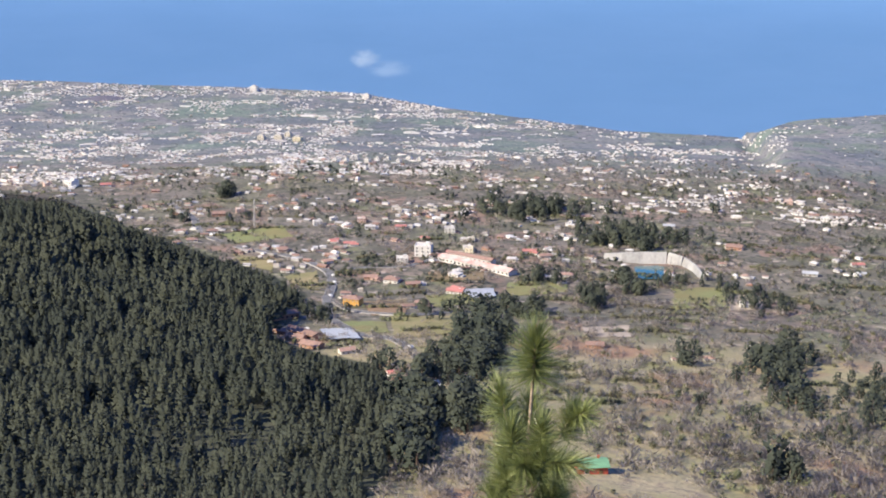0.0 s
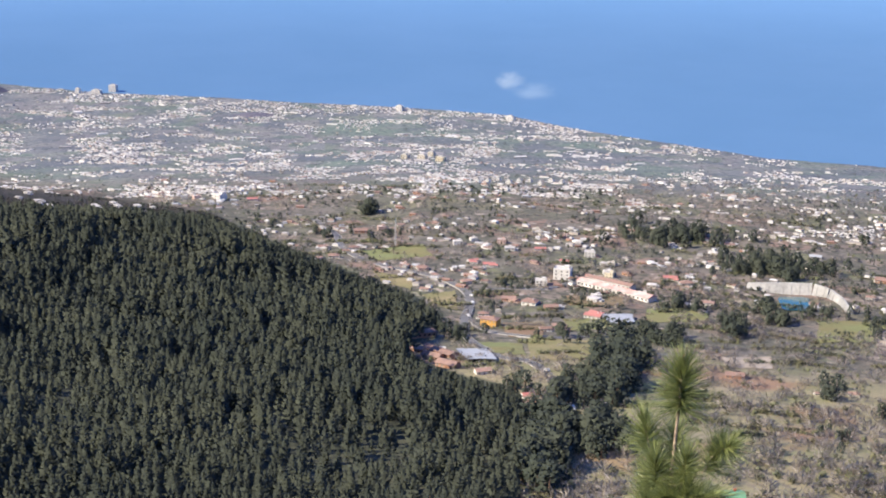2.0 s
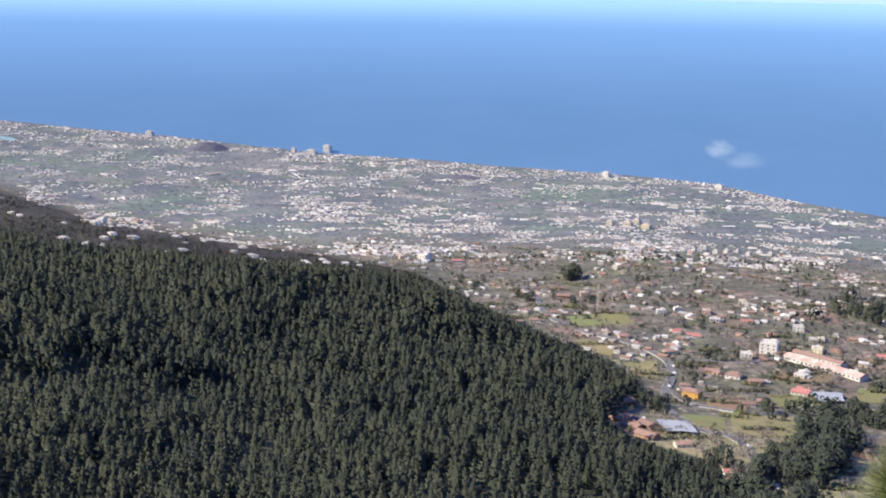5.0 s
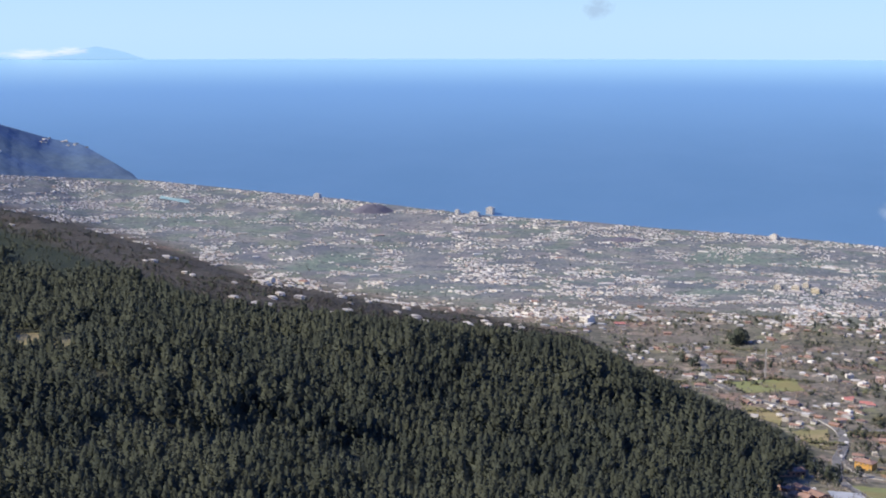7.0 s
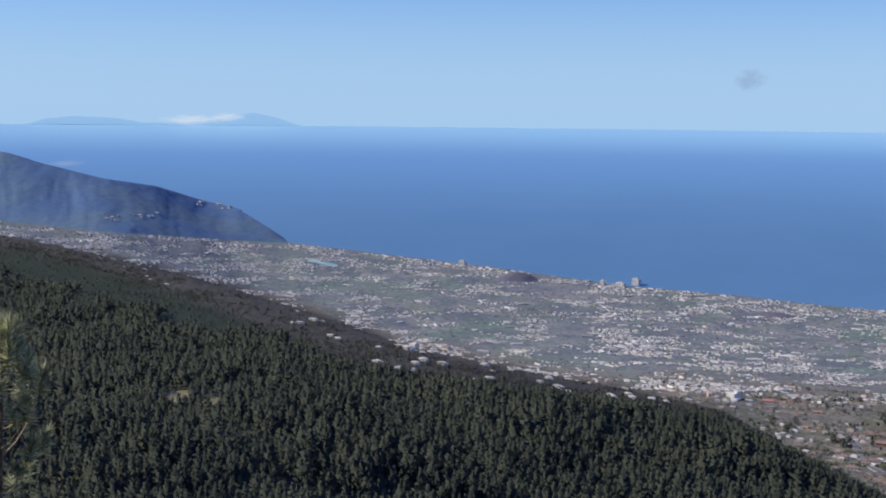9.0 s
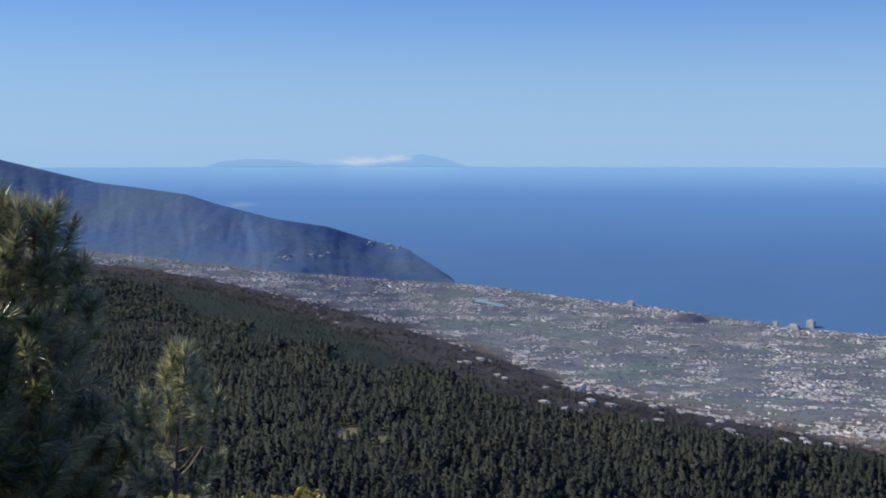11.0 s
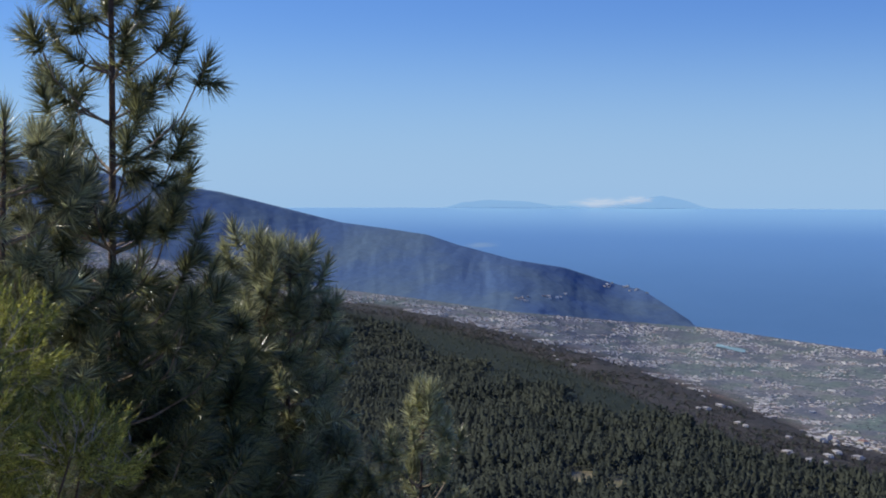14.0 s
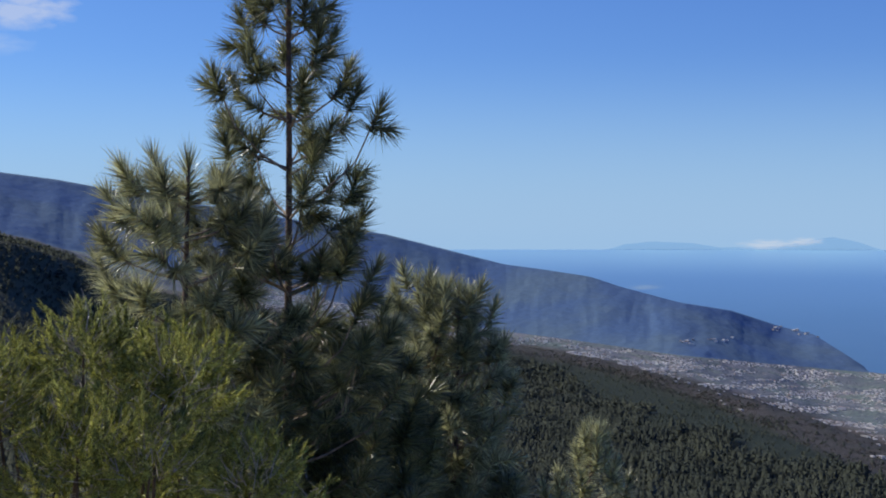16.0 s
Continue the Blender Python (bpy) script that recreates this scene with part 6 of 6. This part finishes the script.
# ---- young pines beside the viewpoint ----
def needles(tip, axis, n, rnd, length=0.2, shoot=0.16, width=0.0048, spread=1.0):
    """Needles that stand off the last stretch of a shoot, longest and flattest at its foot."""
    axis = axis.normalized()
    a = axis.orthogonal().normalized()
    b = axis.cross(a)
    v, f = [], []
    for i in range(n):
        u = rnd.random()
        w = rnd.uniform(0, 2 * math.pi)
        ang = (0.15 + 1.2 * u ** 0.75 + rnd.uniform(-0.15, 0.15)) * spread
        d = axis * math.cos(ang) + (a * math.cos(w) + b * math.sin(w)) * math.sin(ang)
        p = tip - axis * shoot * u
        l = length * rnd.uniform(0.75, 1.1)
        end = p + d * l + Vector((0, 0, -0.18 * l * rnd.random()))
        s = d.cross(Vector((rnd.uniform(-1, 1), rnd.uniform(-1, 1), rnd.uniform(-1, 1)))).normalized() * width * 0.62
        k = len(v)
        v += [tuple(p - s), tuple(p + s), tuple(end)]
        f.append((k, k + 1, k + 2))
    return v, f


def near_pine(label, az, top_dip, dist, half_width, seed, leaf, step=0.3, per=5, lean=(0, 0), count=190, needle=0.2, girth=0.045, up=0.5, bud=False, reach_down=3.0, stand=(-0.05, -0.10), tuft=0.3, first=0.9, crown=1.5, flare=1.15, fill=2.0, bark="pine_bark", gap=0.2, broad=0.0048):
    """A young pine: trunk, whorls of rising branches with side shoots, and a tuft of long needles on every shoot.
    half_width(h): crown radius h metres below the tip."""
    rnd = random.Random(seed)
    ax, ay = stand[0] - dist * math.sin(radians(az)), stand[1] + dist * math.cos(radians(az))
    ztop = E + 0.02 + dist * math.tan(radians(top_dip))
    zbase = height_at(az, dist) - 0.1
    h = ztop - zbase
    t = thing("pine_tree", (ax, ay, zbase), label, "pine tree", "young pines beside the viewpoint")

    def trunk_at(z):
        u = z / h
        return Vector((lean[0] * u + 0.03 * math.sin(u * 5 + seed), lean[1] * u + 0.03 * math.cos(u * 4 + seed), z))

    off = trunk_at(h)
    n = 16
    tp = [trunk_at(h * i / (n - 1)) - Vector((off.x, off.y, 0)) for i in range(n)]

    def axis_at(z):
        p = trunk_at(z)
        return Vector((p.x - off.x, p.y - off.y, z))

    part("trunk", tube(tp, [girth * (1.25 - i / (n - 1)) * (0.5 + 0.5 * h / 5) + 0.006 for i in range(n)], 9), M[bark], t, "grey-brown bark", smooth=True)
    top = part("leader", tube([axis_at(h - 0.3), axis_at(h)], [0.012, 0.008], 6), M["pine_twig"], t)
    part("needles", needles(axis_at(h), Vector((0, 0, 1)), int(count * crown), rnd, needle * 1.15, tuft, broad, flare), leaf, top)
    if bud:
        part("bud", tube([axis_at(h), axis_at(h) + Vector((0, 0, 0.05)), axis_at(h) + Vector((0.005, 0, 0.10))], [0.012, 0.012, 0.003], 7), M["bud"], top, "reddish-brown bud")
    d = step * first
    turn = rnd.uniform(0, 6)
    while d < min(h - 0.3, reach_down):
        many = per + (2 if d > 2.2 else 0)
        for k in range(many):
            a = turn + 2 * math.pi * k / many + rnd.uniform(-0.35, 0.35)
            out = Vector((math.cos(a), math.sin(a), 0))
            l = half_width(d) * rnd.uniform(0.7, 1.1)
            s = axis_at(h - d - rnd.uniform(-0.06, 0.06))
            rise = up * rnd.uniform(0.6, 1.3)
            dense = count if d < fill else int(count * 0.6)
            pts = [s, s + out * l * 0.35 + Vector((0, 0, rise * l * 0.18)), s + out * l * 0.72 + Vector((0, 0, rise * l * 0.5)), s + out * l + Vector((0, 0, rise * l * 1.0 + 0.05))]
            wood = [tube(pts, [0.006 + 0.009 * l, 0.005 + 0.007 * l, 0.006, 0.005], 5)]
            shapes = [needles(pts[3], pts[3] - pts[2] + Vector((0, 0, 0.08)), dense, rnd, needle, 0.19, broad)]
            m = int(l / (gap if d < fill else 0.13))
            for q in range(m):
                u = 0.35 + 0.6 * (q + rnd.random()) / max(m, 1)
                base = pts[1].lerp(pts[2], (u - 0.35) / 0.37) if u < 0.72 else pts[2].lerp(pts[3], min(1, (u - 0.72) / 0.28))
                sd = out.cross(Vector((0, 0, 1))) * rnd.choice((-1, 1)) * rnd.uniform(0.5, 1) + out * 0.6 + Vector((0, 0, rnd.uniform(0.0, 0.9)))
                end = base + sd.normalized() * rnd.uniform(0.10, 0.22)
                wood.append(tube([base, end], [0.005, 0.004], 4))
                shapes.append(needles(end, end - base, int(dense * 0.8), rnd, needle, 0.16, broad))
            br = part("branch", join(*wood), M["pine_twig"], t)
            part("needles", join(*shapes), leaf, br)
        turn += 1.1
        d += step * rnd.uniform(0.85, 1.15)
    return t


near_pine("tall young pine with bare trunk stretches and dark needle tufts", 59.5, 11.6, 9.0, lambda d: 0.13 + 0.30 * d if d < 1.2 else 0.49 + 0.14 * (d - 1.2), 3, M["needle"], 0.29, 5, lean=(0.03, -0.05), reach_down=4.6, girth=0.028, needle=0.18, up=0.85, count=175, fill=3.2, gap=0.235, broad=0.0072, flare=1.2)
near_pine("young pine with pale needle tufts beside a taller pine", 63.7, 2.7, 8.6, lambda d: 0.28 + 0.36 * min(d, 1.2), 8, M["needle_grey"], 0.28, 5, fill=1.4, reach_down=2.5, girth=0.03, count=165, broad=0.0078, gap=0.19, needle=0.19)
near_pine("young pine with pale drooping needle tufts", 53.5, -2.2, 11.2, lambda d: 0.14 + 0.34 * d if d < 0.7 else 0.38 + 0.16 * (min(d, 2.4) - 0.7), 12, M["needle_grey"], 0.26, 5, fill=1.3, reach_down=2.3, girth=0.022, count=150, needle=0.18, up=0.9, gap=0.24, broad=0.0095)
near_pine("young pine with a rounded pale green top", 52.2, -2.6, 11.1, lambda d: 0.14 + 0.34 * d if d < 0.7 else 0.38 + 0.16 * (min(d, 2.4) - 0.7), 15, M["needle_grey"], 0.26, 5, fill=1.3, reach_down=2.3, girth=0.022, count=150, needle=0.18, up=0.9, gap=0.24, broad=0.0095)
near_pine("small pine tip with yellowish green needles", 46.5, -8.5, 11.8, lambda d: 0.06 + 0.34 * min(d, 1.2), 21, M["needle_grey"], 0.22, 4, reach_down=1.7, girth=0.02, count=140, needle=0.15, up=1.0, fill=3, gap=0.24, broad=0.010)
near_pine("pine top with bright green needles and a reddish bud", -4.4, -19.1, 8.0, lambda d: 0.27, 27, M["needle_pale"], 0.30, 5, reach_down=1.7, girth=0.014, bud=True, count=420, up=1.25, stand=(0, 0), bark="pine_twig", tuft=0.27, first=2.8, needle=0.22, crown=2.8, flare=1.3, broad=0.0044, gap=0.22)
# fill pines with broad needles, added to close the dark mass below the others
near_pine("dense fill pine added to darken the gap between taller pines", 56.2, -4.9, 10.2, lambda d: 0.2 + 0.4 * min(d, 1.6), 33, M["needle"], 0.24, 7, fill=0.9, reach_down=2.8, girth=0.03, count=170, broad=0.011)
near_pine("bushy fill pine added for the dark below paler pine tops", 53.2, -6.9, 11.7, lambda d: 0.2 + 0.42 * min(d, 1.6), 37, M["needle"], 0.25, 7, fill=0.6, reach_down=2.6, girth=0.03, count=170, broad=0.011)
near_pine("bushy fill pine added to darken below a taller pine", 60.8, -4.6, 9.7, lambda d: 0.2 + 0.42 * min(d, 1.6), 35, M["needle"], 0.25, 7, fill=0.9, reach_down=2.6, girth=0.03, count=170, broad=0.011)


def heath_bush(az, dist, rx, top_dip, seed, label, n=420, leaf="heath_leaf", sprig=0.034):
    """A many-stemmed bush: forking grey stems that carry rounded lobes of short leafy brushes, some twigs bare."""
    rnd = random.Random(seed)
    bx, by = -0.05 - dist * math.sin(radians(az)), -0.1 + dist * math.cos(radians(az))
    bz = height_at(az, dist)
    h = E + dist * math.tan(radians(top_dip)) - bz
    t = thing("heath_bush", (bx, by, bz - 0.05), label, "bush")
    stems, brushes = [], []
    lobes = max(5, int(rx * rx * 17))
    for i in range(lobes):
        a, u = i * 2.39996 + rnd.uniform(-.4, .4), ((i + 0.5) / lobes) ** 0.5
        rad = rnd.uniform(0.22, 0.36)
        c = Vector((math.cos(a) * u * rx, math.sin(a) * u * rx, h * (1 - 0.16 * u * u) - rad - 0.25 * rnd.random() - 0.35 * u * u))
        bough = tube([(c.x * 0.1, c.y * 0.1, 0), (c.x * 0.5 + rnd.uniform(-.15, .15), c.y * 0.5 + rnd.uniform(-.15, .15), h * 0.45), c * 0.9, c], [0.020, 0.014, 0.008, 0.004], 6)
        part("bough", bough, M["pine_bark"], t, "dark brown bough")
        for k in range(n // 6):
            w = rnd.uniform(0, 2 * math.pi)
            q = math.acos(rnd.uniform(-0.35, 1.0))
            o = Vector((math.cos(w) * math.sin(q), math.sin(w) * math.sin(q), math.cos(q)))
            e = c + o * rad * rnd.uniform(0.75, 1.12)
            b0 = c + (o + Vector((rnd.uniform(-.5, .5), rnd.uniform(-.5, .5), rnd.uniform(-.6, .1)))) * rad * rnd.uniform(0.4, 0.7)
            stems.append(tube([b0, e], [0.0025, 0.0012], 3))
            if rnd.random() < 0.09:
                stems.append(tube([b0, b0.lerp(e, 0.6) + Vector((rnd.uniform(-.05, .05), rnd.uniform(-.05, .05), 0.02)), e + Vector((rnd.uniform(-.06, .06), rnd.uniform(-.06, .06), 0.08))], [0.0035, 0.0025, 0.0012], 3))
                continue
            ax = (o + Vector((rnd.uniform(-.3, .3), rnd.uniform(-.3, .3), rnd.uniform(0.3, 1.1)))).normalized()
            for m in range(3):
                d = (ax + Vector((rnd.uniform(-.5, .5), rnd.uniform(-.5, .5), rnd.uniform(-.2, .3)))).normalized()
                brushes.append(needles(e + d * rnd.uniform(0.02, 0.08), d, 46, rnd, sprig, 0.15, 0.0046, 0.75))
        # leaf sprigs lower down on the stems, in the bush's own shade
        for k in range(n // 13):
            f = rnd.uniform(0.35, 0.9)
            e = Vector((c.x * (0.3 + 0.7 * f) + rnd.gauss(0, 0.12), c.y * (0.3 + 0.7 * f) + rnd.gauss(0, 0.12), c.z * f))
            d = Vector((rnd.uniform(-.8, .8), rnd.uniform(-.8, .8), 1)).normalized()
            brushes.append(needles(e, d, 34, rnd, sprig * 1.6, 0.18, 0.012, 1.0))
    tagged(part("twig_rest", join(*stems), M["heath_stem"], t), "forking pale grey twigs", kind="stuff")
    tagged(part("foliage", join(*brushes), M[leaf], t), "short yellow-green leaf brushes", kind="stuff")
    return t


heath_bush(68.3, 6.6, 0.98, -1.3, 4, "tree heath bush with yellow-green sprigs and pale stems", 360)
heath_bush(64.5, 7.0, 0.6, -2.0, 9, "tree heath bush with fine yellow-green plumes below pines", 340)
heath_bush(73.5, 6.2, 0.7, -2.0, 6, "yellow-green tree heath bush with bare twigs", 360)


def flower_shrub(az, dist, top_dip, seed):
    """Thin green stems with a head of small yellow flowers."""
    rnd = random.Random(seed)
    bx, by = -0.052 - dist * math.sin(radians(az)), 0.01 + dist * math.cos(radians(az))
    bz = height_at(az, dist)
    h = E + 0.012 + dist * math.tan(radians(top_dip)) - bz
    t = thing("flowering_shrub", (bx, by, bz - 0.02), "yellow flowering shrub stems at the viewpoint's edge", "shrub", "yellow flowering shrubs")
    for i in range(6):
        e = Vector((rnd.uniform(-.016, .016), rnd.uniform(-.013, .013), h - rnd.uniform(0, 0.008)))
        s = part("stem", tube([(e.x * 0.2, e.y * 0.2, 0), (e.x * 0.6, e.y * 0.6, h * 0.5), e], [0.003, 0.002, 0.0008], 5), M["heath_leaf"], t)
        shp = []
        for k in range(14):
            p = e + Vector((rnd.gauss(0, 0.004), rnd.gauss(0, 0.004), rnd.gauss(-0.004, 0.004)))
            shp.append(needles(p, Vector((rnd.uniform(-1, 1), rnd.uniform(-1, 1), 1)), 12, rnd, 0.0055, 0.002, 0.0045, 1.6))
        part("flower_head", join(*shp), M["flower"], s, "small yellow flowers")


flower_shrub(46.4, 0.62, -12.7, 1)
flower_shrub(43.7, 0.66, -12.9, 2)
flower_shrub(40.3, 0.62, -12.6, 3)
